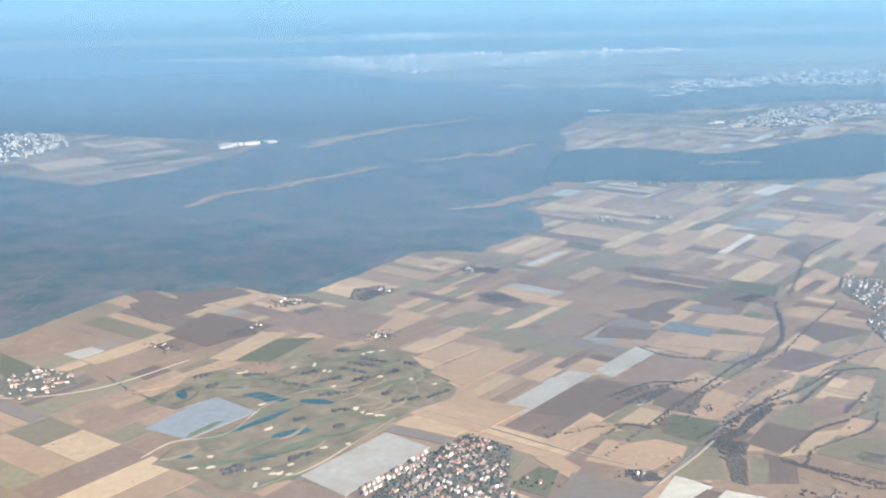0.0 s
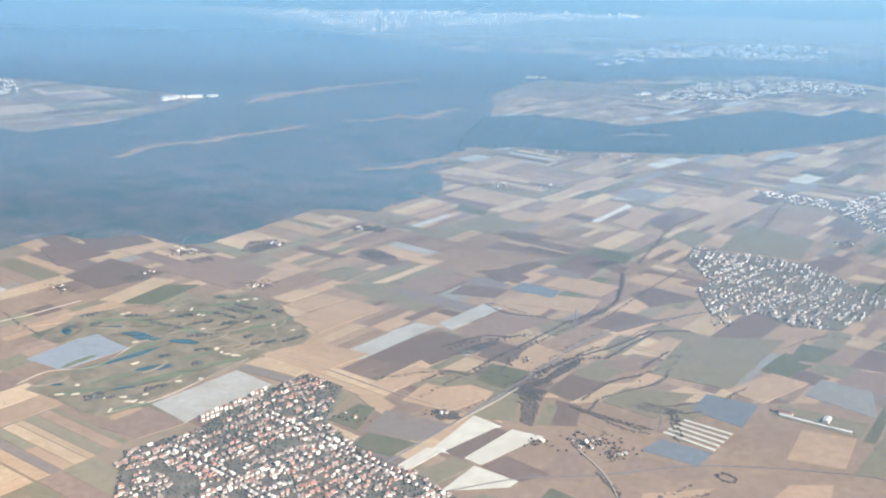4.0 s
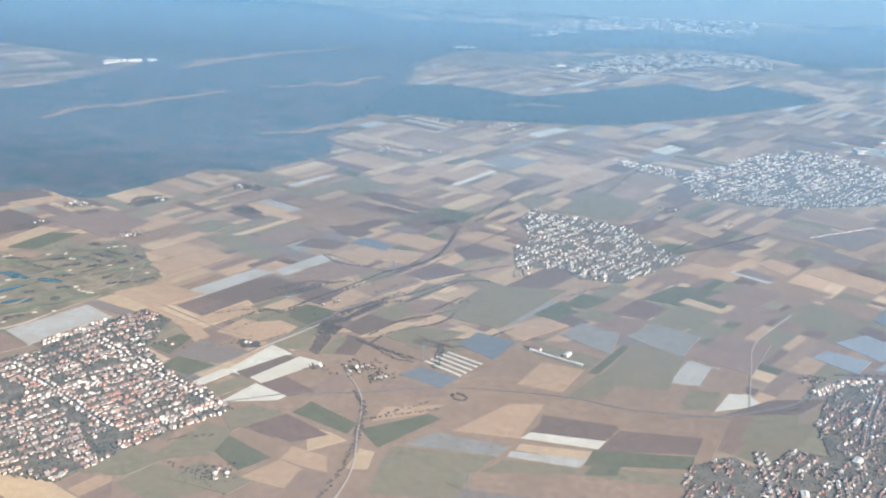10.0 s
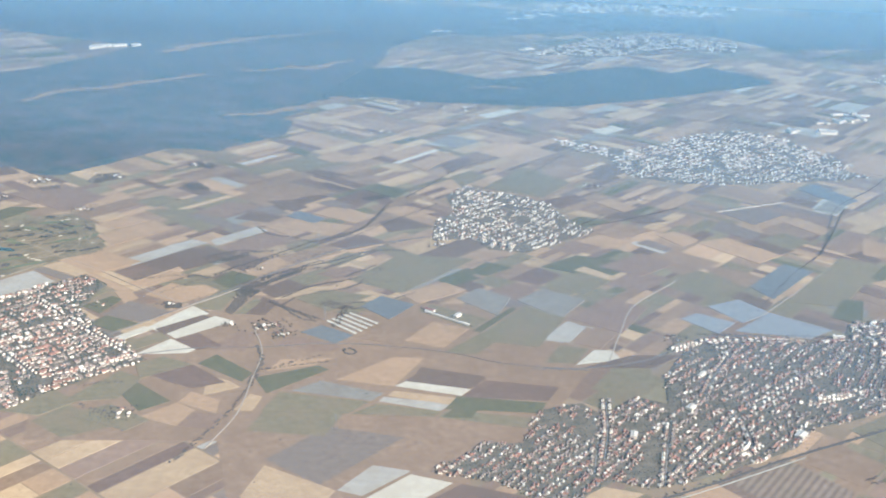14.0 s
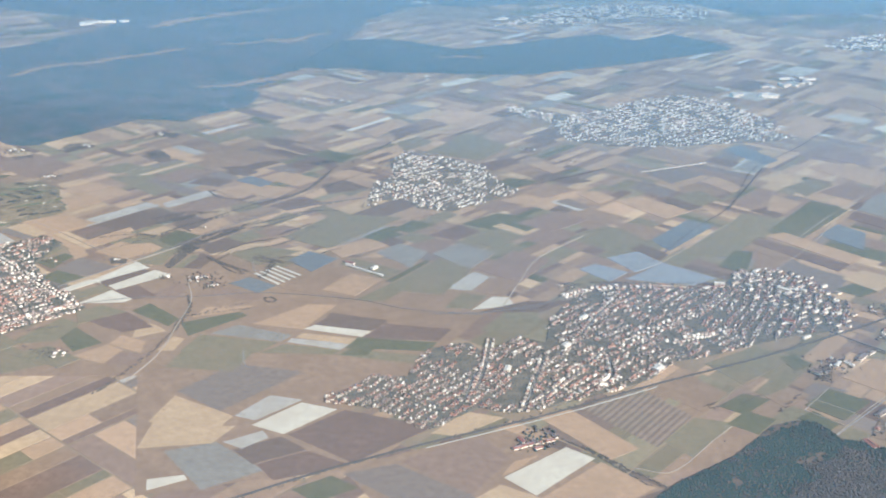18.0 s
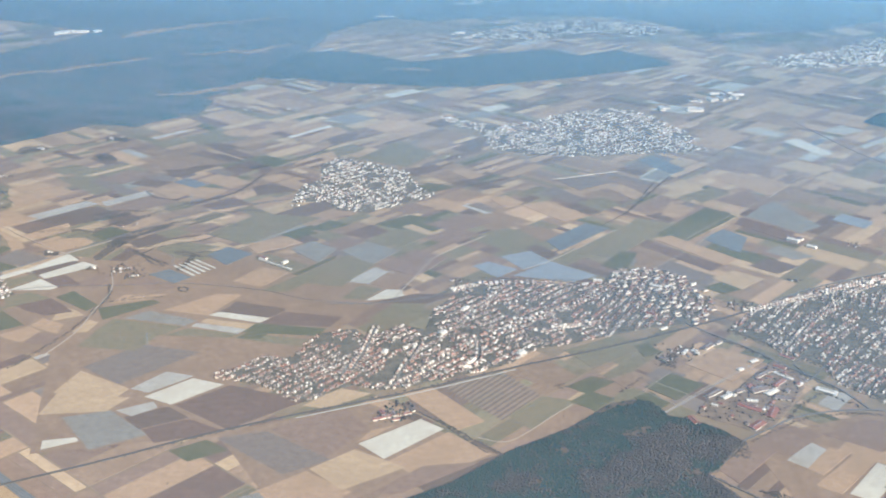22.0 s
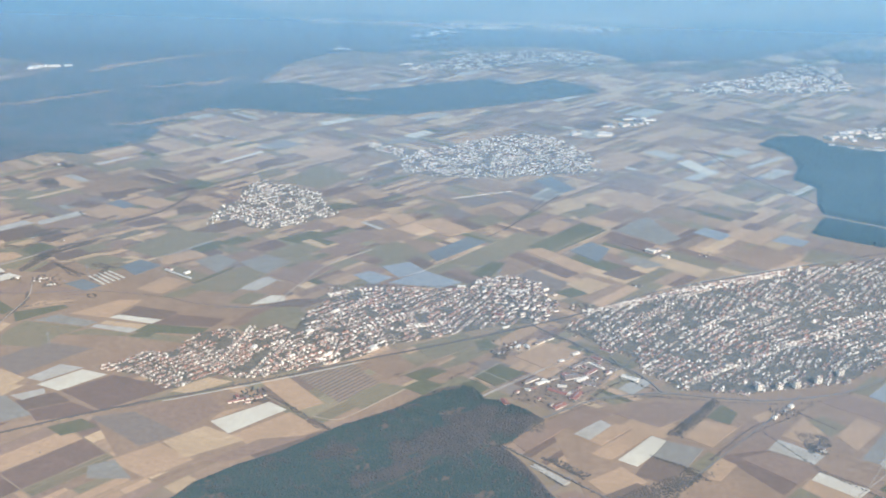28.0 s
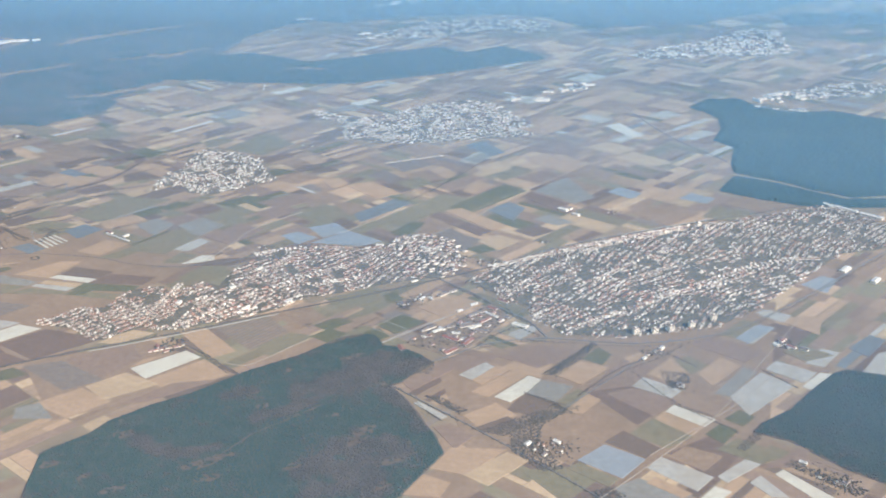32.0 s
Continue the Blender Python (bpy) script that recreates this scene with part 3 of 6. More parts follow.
field("white", 408, 997, 430, 1020, 446, 1009, 423, 986)
field("clay", 173, 515, 195, 535, 215, 526, 192, 507)
field("straw", 200, 478, 217, 490, 236, 477, 220, 458)
field("tan", 898, 358, 916, 378, 935, 364, 927, 349)
field("clay", 127, 379, 144, 410, 156, 407, 152, 379)
field("foil", 926, 220, 947, 256, 959, 260, 946, 220)
field("umber", 240, 193, 263, 209, 280, 197, 254, 180)
field("olive", 276, 308, 282, 317, 332, 313, 326, 301)
field("clay", 169, 390, 176, 407, 212, 394, 205, 384)
field("green", 128, 359, 136, 373, 164, 350, 160, 338)
field("foil", 232, 228, 247, 254, 267, 250, 245, 224)
field("white", 199, 825, 236, 885, 242, 879, 205, 822)
field("green", 284, 533, 298, 558, 318, 548, 299, 528)
field("straw", 344, 220, 362, 246, 384, 241, 359, 218)
field("olive", 357, 492, 374, 514, 393, 505, 379, 487)
field("tan", 58, 745, 71, 764, 87, 748, 74, 730)
field("olive", 335, 509, 348, 523, 370, 510, 358, 496)
field("straw", 151, 463, 175, 490, 196, 495, 170, 466)
field("olive", 139, 575, 158, 592, 168, 575, 150, 559)
field("straw", 186, 812, 201, 823, 220, 802, 209, 794)
field("lilac", 94, 657, 107, 672, 128, 654, 120, 644)
field("olive", 788, 228, 803, 238, 816, 223, 802, 208)
field("grey", 326, 115, 340, 124, 359, 103, 331, 100)
field("sand", 203, 544, 219, 564, 233, 552, 216, 534)
field("white", 87, 367, 102, 392, 122, 378, 118, 372)
field("foil", 337, 419, 354, 451, 364, 446, 351, 416)
field("sand", 114, 290, 130, 309, 143, 301, 137, 282)
field("brown", 866, 292, 877, 304, 900, 291, 888, 278)
field("olive", 176, 539, 190, 565, 205, 559, 188, 534)
field("olive", 11, 429, 31, 469, 38, 465, 20, 425)
field("olive", 61, 484, 92, 497, 100, 484, 75, 476)
field("olive", 289, 514, 302, 529, 322, 519, 307, 505)
field("green", 508, 246, 521, 262, 537, 254, 524, 236)
field("white", 840, 78, 846, 84, 872, 54, 861, 50)
field("umber", 140, 436, 145, 467, 158, 460, 153, 436)
field("sand", 171, 353, 176, 370, 210, 377, 197, 364)
field("umber", 582, 612, 599, 623, 609, 603, 602, 594)
field("white", 249, 343, 255, 350, 294, 344, 289, 335)
field("white", 357, 384, 370, 408, 382, 408, 386, 395)
field("straw", 364, 686, 376, 698, 398, 682, 391, 676)
field("green", 263, 515, 284, 543, 294, 534, 267, 510)
field("straw", 84, 504, 98, 523, 112, 514, 101, 500)
field("sand", 130, 309, 134, 323, 153, 314, 155, 298)
field("straw", -20, 510, -14, 520, 14, 498, 8, 493)
field("foil", 412, 616, 419, 623, 443, 602, 436, 594)
field("clay", 137, 282, 141, 299, 159, 298, 156, 281)
field("tan", 856, 153, 882, 192, 888, 192, 863, 150)
field("olive", 703, 157, 718, 179, 726, 172, 710, 148)
field("tan", 820, 109, 838, 136, 849, 137, 830, 110)
field("foil", 242, 323, 244, 329, 283, 324, 278, 315)
field("white", 879, 196, 896, 219, 906, 218, 886, 190)
field("brown", 194, 703, 207, 714, 213, 697, 205, 686)
field("foil", 867, 318, 873, 327, 892, 316, 884, 305)
field("sand", 41, 464, 50, 470, 62, 454, 56, 442)
field("foil", 233, 200, 252, 214, 257, 207, 245, 194)
field("white", 64, 386, 80, 409, 87, 405, 70, 383)
field("olive", 132, 436, 140, 465, 146, 460, 140, 436)
field("white", 789, 44, 801, 61, 811, 56, 801, 43)
field("white", 204, 161, 222, 167, 225, 163, 207, 151)
field("sand", 384, 181, 390, 196, 403, 203, 392, 188)
field("blue", 181, 412, 193, 425, 216, 411, 206, 397)
field("olive", 253, 457, 262, 469, 302, 448, 292, 430)
field("green", 292, 428, 318, 472, 321, 468, 297, 425)
field("olive", 275, 392, 299, 427, 314, 425, 296, 392)
field("olive", 198, 446, 212, 469, 228, 466, 212, 444)
field("tan", 155, 442, 163, 449, 192, 431, 175, 419)
field("green", 265, 514, 284, 531, 295, 523, 275, 504)
field("umber", 274, 501, 287, 517, 300, 506, 288, 495)
field("green", 166, 344, 201, 365, 208, 360, 177, 325)
field("grey", 190, 330, 205, 345, 244, 333, 238, 323)
field("olive", 178, 304, 184, 328, 237, 322, 227, 306)
field("sand", 214, 347, 244, 382, 264, 383, 249, 342)
field("umber", 254, 350, 264, 365, 303, 359, 293, 344)
field("straw", 246, 330, 249, 337, 288, 332, 284, 323)
field("olive", 228, 306, 241, 320, 279, 315, 275, 308)
field("green", 279, 308, 288, 325, 300, 323, 296, 309)
field("straw", 138, 344, 152, 339, 161, 331, 142, 318)
field("straw", 163, 303, 168, 324, 176, 321, 174, 303)
field("sand", 46, 481, 69, 508, 87, 500, 59, 473)
field("sand", 64, 461, 76, 485, 109, 468, 90, 448)
field("green", 29, 436, 43, 456, 52, 451, 45, 425)
field("lilac", 48, 424, 57, 449, 92, 434, 75, 414)
field("green", 44, 409, 50, 423, 75, 413, 63, 398)
field("straw", 27, 427, 30, 432, 47, 418, 42, 413)
field("umber", 88, 405, 113, 432, 119, 428, 96, 397)
field("olive", 70, 378, 93, 401, 102, 392, 84, 372)
field("brown", 105, 391, 117, 403, 137, 385, 123, 377)
field("brown", 103, 341, 120, 361, 137, 347, 123, 330)
field("green", 96, 314, 100, 331, 126, 310, 112, 296)
field("olive", 65, 301, 86, 344, 102, 336, 96, 309)
field("foil", 341, 420, 354, 447, 372, 443, 360, 415)
field("olive", 338, 385, 348, 412, 367, 409, 357, 386)
field("umber", 362, 381, 392, 402, 426, 407, 404, 385)
field("umber", 258, 350, 262, 370, 302, 362, 297, 347)
field("green", 280, 318, 286, 334, 338, 332, 334, 319)
field("sand", 401, 245, 421, 254, 457, 215, 441, 202)
field("olive", 505, 319, 541, 347, 563, 332, 525, 294)
field("green", 506, 266, 523, 283, 538, 277, 520, 257)
field("green", 553, 332, 564, 338, 571, 324, 560, 315)
field("lilac", 554, 283, 568, 301, 586, 292, 565, 272)
field("tan", 535, 280, 552, 294, 563, 284, 545, 267)
field("lilac", 596, 447, 611, 483, 631, 469, 612, 438)
field("umber", 658, 497, 678, 518, 700, 501, 679, 482)
field("green", 615, 446, 631, 459, 645, 446, 630, 434)
field("foil", 631, 192, 649, 215, 658, 206, 642, 184)
field("clay", 613, 206, 636, 236, 660, 225, 634, 196)
field("white", 659, 161, 683, 196, 695, 188, 671, 154)
field("grey", 681, 168, 692, 190, 716, 182, 703, 157)
field("sand", 663, 207, 676, 227, 705, 211, 691, 192)
field("sand", 710, 144, 724, 172, 735, 164, 721, 142)
field("clay", 724, 174, 750, 227, 777, 221, 761, 187)
field("foil", 757, 186, 766, 201, 793, 182, 784, 170)
field("clay", 737, 173, 759, 184, 789, 167, 769, 144)
field("white", 777, 150, 785, 161, 812, 143, 803, 132)
field("sand", 769, 139, 777, 152, 803, 132, 794, 120)
field("olive", 751, 118, 769, 141, 794, 119, 776, 102)
field("green", 802, 123, 814, 138, 825, 130, 813, 111)
field("green", 817, 144, 829, 158, 839, 149, 829, 135)
field("grey", 815, 180, 842, 223, 850, 215, 825, 176)
field("foil", 825, 176, 853, 216, 874, 197, 835, 150)
field("foil", 857, 221, 867, 236, 894, 219, 882, 201)
field("foil", 842, 274, 863, 299, 877, 295, 854, 262)
field("blue", 926, 262, 948, 287, 959, 280, 938, 248)
field("foil", 888, 233, 905, 260, 918, 254, 901, 228)
field("olive", 875, 251, 892, 265, 913, 248, 889, 236)
field("clay", 620, 116, 632, 122, 649, 106, 638, 89)
field("sand", 639, 133, 661, 153, 677, 136, 650, 119)
field("umber", 646, 115, 670, 135, 683, 122, 663, 110)
field("straw", 645, 59, 672, 89, 687, 80, 662, 48)
field("sand", 621, 65, 635, 91, 672, 92, 647, 59)
field("sand", 604, 34, 617, 60, 639, 50, 634, 33)
field("solar", 717, 83, 735, 104, 761, 88, 745, 64)
field("umber", 735, 107, 748, 123, 773, 101, 761, 89)
field("olive", 710, 73, 718, 81, 743, 63, 736, 54)
field("foil", 761, 78, 770, 92, 802, 71, 790, 54)
field("tan", 775, 92, 788, 107, 811, 96, 797, 77)
field("olive", 807, 104, 823, 120, 854, 100, 833, 89)
field("foil", 804, 72, 824, 94, 834, 89, 809, 65)
field("sand", 759, 61, 766, 68, 787, 51, 780, 46)
field("foil", 823, 67, 831, 76, 845, 52, 834, 52)
field("clay", 830, 84, 849, 99, 872, 124, 860, 87)
field("tan", 736, 232, 757, 253, 779, 248, 744, 218)

# ---- woods ----
def cover(gx, gy, poly):
    """Which points of a grid lie in a polygon."""
    hit = np.zeros(gx.shape, bool)
    for (xi, yi), (xj, yj) in zip(poly, poly[-1:] + poly[:-1]):
        if yi != yj:
            hit ^= ((yi > gy) != (yj > gy)) & (gx < (xj - xi) * (gy - yi) / (yj - yi) + xi)
    return hit


def on_line(x, y, a, b):
    """The point of a straight edge that is nearest to a place."""
    dx, dy = b[0] - a[0], b[1] - a[1]
    t = max(0, min(1, ((x - a[0]) * dx + (y - a[1]) * dy) / (dx * dx + dy * dy + 1e-9)))
    return a[0] + t * dx, a[1] + t * dy


def canopy(name, poly, step, tall, label, seed, holes=(), mat=M_CANOPY):
    """A wood far off: one uneven crown surface with steep edges."""
    rng = random.Random(seed)
    xs, ys = [p[0] for p in poly], [p[1] for p in poly]
    x0, y0 = min(xs), min(ys)
    nx, ny = int((max(xs) - x0) / step) + 2, int((max(ys) - y0) / step) + 2
    gx, gy = np.meshgrid(x0 + np.arange(nx) * step, y0 + np.arange(ny) * step, indexing="ij")
    inn = cover(gx, gy, poly)
    for h in holes:
        inn &= ~cover(gx, gy, h)
    vs, ids, fs = [], {}, []

    def vert(i, j):
        if (i, j) not in ids:
            edge = not all(inn[min(max(i + a, 0), nx - 1), min(max(j + b, 0), ny - 1)] for a in (-1, 0, 1) for b in (-1, 0, 1))
            x, y = x0 + (i + rng.uniform(-0.48, 0.48)) * step, y0 + (j + rng.uniform(-0.48, 0.48)) * step
            if edge:
                px, py = min((on_line(x, y, p[k - 1], p[k]) for p in (poly, *holes) for k in range(len(p))), key=lambda q: math.dist(q, (x, y)))
                if math.dist((px, py), (x, y)) < 1.8 * step:
                    x, y = px + rng.uniform(-0.2, 0.2) * step, py + rng.uniform(-0.2, 0.2) * step
            ids[i, j] = len(vs)
            vs.append((x, y, 0.1 if edge else tall * (0.85 + 0.3 * rng.random() + 0.5 * noise.noise(Vector((x * 0.02, y * 0.02, seed))))))
        return ids[i, j]

    for i in range(nx - 1):
        for j in range(ny - 1):
            if inn[i, j] and inn[i + 1, j] and inn[i, j + 1] and inn[i + 1, j + 1]:
                fs.append((vert(i, j), vert(i + 1, j), vert(i + 1, j + 1), vert(i, j + 1)))
    return tagged(new(name, mesh_of(name, vs, fs, [mat])), label, "woodland", kind="stuff")


def glade(line, widths, seed):
    """Outline of a ragged clearing drawn out along a line."""
    rng = random.Random(seed)
    pts = bent(line, 5, 2.0, seed)
    n = len(pts)
    left, right = [], []
    for i, p in enumerate(pts):
        d = (Vector(pts[min(i + 1, n - 1)]) - Vector(pts[max(i - 1, 0)])).normalized()
        k = i / (n - 1) * (len(widths) - 1)
        w = widths[int(k)] * (1 - k % 1) + widths[min(int(k) + 1, len(widths) - 1)] * (k % 1)
        left.append((p[0] - d.y * w * rng.uniform(0.12, 0.62), p[1] + d.x * w * rng.uniform(0.12, 0.62)))
        right.append((p[0] + d.y * w * rng.uniform(0.12, 0.62), p[1] - d.x * w * rng.uniform(0.12, 0.62)))
    return left + right[::-1]


STRIPS = [
    glade([(-258, 1020), (-232, 1085), (-187, 1108), (-158, 1153), (-137, 1165), (-92, 1220)], (10, 20, 17, 20, 17, 9), 1),
    glade([(-52, 1246), (-10, 1268), (18, 1294), (42, 1290), (61, 1331), (90, 1362)], (10, 15, 24, 28, 10, 10), 2),
    glade([(-188, 1360), (-161, 1431), (-131, 1459), (-97, 1507), (-60, 1538), (30, 1606)], (18, 34, 26, 30, 24, 14), 3),
    glade([(-10, 996), (33, 1011), (57, 1042), (78, 1062), (112, 1112)], (7, 13, 18, 24, 30), 4),
    glade([(262, 1192), (294, 1212), (340, 1206)], (6, 16, 6), 9),
]
canopy("woodland", WOOD_MAIN, 5, 2.2, "vast bare winter forest with dark pine stands on the plain", 5, [CLEARING] + STRIPS)
canopy("woodland", WOOD_MID, 5, 3, "dark pine wood in a long wedge between fields", 6, STRIPS, M_MIDWOOD)
canopy("woodland", WOOD_EAST, 4, 2.6, "dark pine wood with straight edges beside fields", 7, [], M_PINEWOOD)
canopy("woodland", WOOD_ROADSIDE, 3, 2.2, "narrow pine wood between a road and a town", 17, [], M_PINEWOOD)
canopy("woodland", WOOD_FAR, 10, 5, "distant dark woodland behind the towns", 8)
canopy("woodland", WOOD_BEHIND, 10, 5, "distant dark wood at the edge of the plain", 18)


def near_line(x, y, pts):
    """Distance from a place to a broken line."""
    best = 1e9
    for (ax, ay), (bx, by) in zip(pts, pts[1:]):
        dx, dy = bx - ax, by - ay
        t = max(0, min(1, ((x - ax) * dx + (y - ay) * dy) / (dx * dx + dy * dy)))
        best = min(best, math.hypot(x - ax - t * dx, y - ay - t * dy))
    return best


BARE_STANDS = (([(522, 152), (545, 188), (574, 214)], 11), ([(548, 161), (567, 194), (600, 201)], 18), ([(499, 116), (524, 138), (546, 160)], 8), ([(560, 78), (573, 86), (596, 82)], 17), ([(553, 58), (581, 60)], 18), ([(584, 164), (603, 142), (618, 120)], 12), ([(469, 146), (482, 155)], 8), ([(468, 70), (480, 78)], 7), ([(558, 33), (592, 39)], 12), ([(430, 80), (453, 68)], 9))


def pine_stands(x, y):
    """Pines in blocks drawn out along the rides, bare broadleaves between."""
    bare = 0.4 * noise.noise(Vector((x * 0.04, y * 0.04, 3))) + 0.5 * noise.noise(Vector((x * 0.13, y * 0.13, 8))) + 0.3 * noise.noise(Vector((x * 0.3, y * 0.3, 2)))
    for line, r in BARE_STANDS:
        bare = max(bare, 1.25 - near_line(x, y, line) / r + 0.9 * noise.noise(Vector((x * 0.07, y * 0.07, 5))))
    return 0.96 if bare < 0.22 else 0.08 if bare > 0.5 else 0.55


def wooded(x, y):
    """Straight rides and thin glades are left open."""
    u, v = x * 0.8 + y * 0.6, y * 0.8 - x * 0.6
    if near_line(x, y, ([(486, 66), (501, 94), (522, 118), (560, 160)])) < 1.5 * (0.4 + noise.noise(Vector((u * 0.06, v * 0.06, 1)))):
        return False
    return noise.noise(Vector((u * 0.03, v * 0.06, 5))) > -0.38 or noise.noise(Vector((x * 0.3, y * 0.3, 6))) > 0.1


rng = random.Random(11)
grove("forest", [p for p in spread(WOOD_NEAR, 1.15, rng) if wooded(*p)], 2.0, 1.5, [M_BARE, M_PINE], pine_stands, "mixed wood of bare brown trees and dark green pines", "forest", CLUMPS, 12)
grove("forest", [p for p in spread(WOOD_SOUTH, 1.25, rng)], 2.1, 1.5, [M_BARE, M_PINE], lambda x, y: pine_stands(x, y) if x + 0.8 * (120 - y) < 950 else 0.15, "dark pine wood with brown leafless trees beside fields", "forest", CLUMPS, 13)
floor_litter = plain("leaf_litter", (0.085, 0.066, 0.055), (0.15, 0.108, 0.08), 0.15)
for poly in (WOOD_NEAR, WOOD_SOUTH):
    pad("forest_floor", poly, 0.6, floor_litter, "brown leaf litter under the trees", "forest floor")

# copses along the woods' far edges
rng = random.Random(95)
COPSE = [p for p in spread([(100, 1440), (250, 1700), (560, 1760), (1100, 1800), (1250, 1700), (1150, 1330), (700, 1330), (560, 1420), (300, 1290)], 11.0, rng) if open_land(*p) and noise.noise(Vector((p[0] * 0.016, p[1] * 0.011, 3.0))) > 0.2]
grove("copse", COPSE, 4.5, 1.1, [M_SHRUB, M_BARE], 0.5, "dark copses scattered over a distant clearing", "trees", CLUMPS, 96)

# glades of dry grass in the forest
for poly in STRIPS:
    pad("glade", poly, 0.6, SOILS["tan"], "pale ragged glade of dry grass in the forest", "glade")

# ---- roads, tracks, railway ----
M_STREET = plain("pale_street", (0.22, 0.205, 0.19), (0.30, 0.28, 0.255), 0.3)
ribbon("road", bent([(60, 390), (92, 436), (121, 479), (181, 566), (250, 609)]), 0.9, 0.52, M_ASPHALT, "grey country road lined with bare trees", "road")
ribbon("railway", bent([(150, 80), (240, 140), (290, 176), (341, 208), (409, 247), (471, 288), (540, 330), (598, 370), (647, 407), (709, 461), (821, 526), (973, 606), (1200, 720)]), 1.7, 0.52, M_RAIL, "straight railway line on a low bank between towns", "railway")
ribbon("road", bent([(330, 375), (363, 380), (400, 395), (421, 415), (445, 436), (482, 442), (507, 442), (536, 433)]), 0.9, 0.52, M_ASPHALT, "grey ring road round the back of the town", "road")
ribbon("road", bent([(582, 173), (590, 194), (604, 206), (625, 225), (646, 243), (671, 254), (698, 259), (740, 256), (775, 258), (834, 281), (897, 341), (1008, 473), (1080, 560)]), 1.3, 0.52, M_ASPHALT, "dark bypass road curving round the town", "road")
ribbon("road", bent([(541, 446), (566, 412), (591, 379), (605, 364), (633, 339), (656, 312), (671, 298), (683, 284), (695, 260)]), 1.5, 0.52, M_ASPHALT, "dark main road between the two towns", "road")
ribbon("road", bent([(582, 173), (657, 109), (730, 42), (790, -20)]), 0.9, 0.52, M_ASPHALT, "narrow road along the edge of the wood", "road")
ribbon("track", bent([(438, 535), (403, 485), (390, 440), (378, 391)]), 0.8, 0.52, M_TRACK, "pale gravel farm track between fields", "track")
ribbon("track", bent([(158, 260), (166, 300), (165, 342), (163, 380), (150, 415)]), 0.8, 0.52, M_TRACK, "pale track beside a hedged stream", "track")
ribbon("track", bent([(-20, 527), (20, 500), (60, 470), (105, 443)]), 0.45, 0.52, M_TRACK, "pale farm track leading out of the town", "track")
ribbon("track", bent([(-260, 545), (-220, 545), (-185, 560), (-150, 600)]), 0.9, 0.52, M_TRACK, "pale road past the golf course", "track")
ribbon("road", bent([(659, 289), (668, 298), (675, 310), (681, 322), (672, 331), (660, 318), (666, 302)]), 0.8, 0.54, M_ASPHALT, "grey loop of a road junction", "road")
ribbon("road", bent([(562, 234), (585, 260), (611, 290), (631, 313), (640, 330)]), 0.6, 0.53, M_STREET, "pale yard road past the work halls", "road")
ribbon("road", bent([(700, 135), (709, 149), (761, 222), (793, 267)]), 0.9, 0.52, M_ASPHALT, "dark farm road lined with bushes", "road")
ribbon("track", bent([(730, 40), (761, 79), (814, 151), (857, 234), (902, 319)]), 0.35, 0.52, M_TRACK, "pale farm track between film-covered fields", "track")
ribbon("road", bent([(785, 1012), (840, 853), (898, 747), (941, 611)]), 1.0, 0.52, M_ASPHALT, "road running out of the wood", "road")
ribbon("track", bent([(90, 367), (124, 381), (160, 386), (212, 398), (276, 393), (313, 381), (365, 377)]), 0.5, 0.52, M_ASPHALT, "dark grassy track winding between fields", "track")
ribbon("track", bent([(93, 437), (112, 461), (126, 481)]), 1.2, 0.52, M_TRACK, "pale farm track beside fields", "track")

for line in ([(607, 544), (654, 613), (706, 682), (751, 756), (796, 805)], [(492, 480), (528, 531), (557, 573)], [(573, 470), (616, 532), (655, 602), (691, 665)], [(453, 195), (473, 194), (498, 227), (510, 243)], [(764, 93), (793, 125), (824, 160), (861, 211)]):
    ribbon("track", bent(line), 0.45, 0.52, M_TRACK, "pale gravel farm track between fields", "track")
for line in ([(563, 236), (598, 278), (611, 291)], [(555, 266), (574, 250)], [(564, 279), (586, 263)], [(555, 266), (575, 294)]):
    ribbon("track", bent(line), 0.45, 0.52, M_TRACK, "pale path between sports pitches beside the wood", "track")

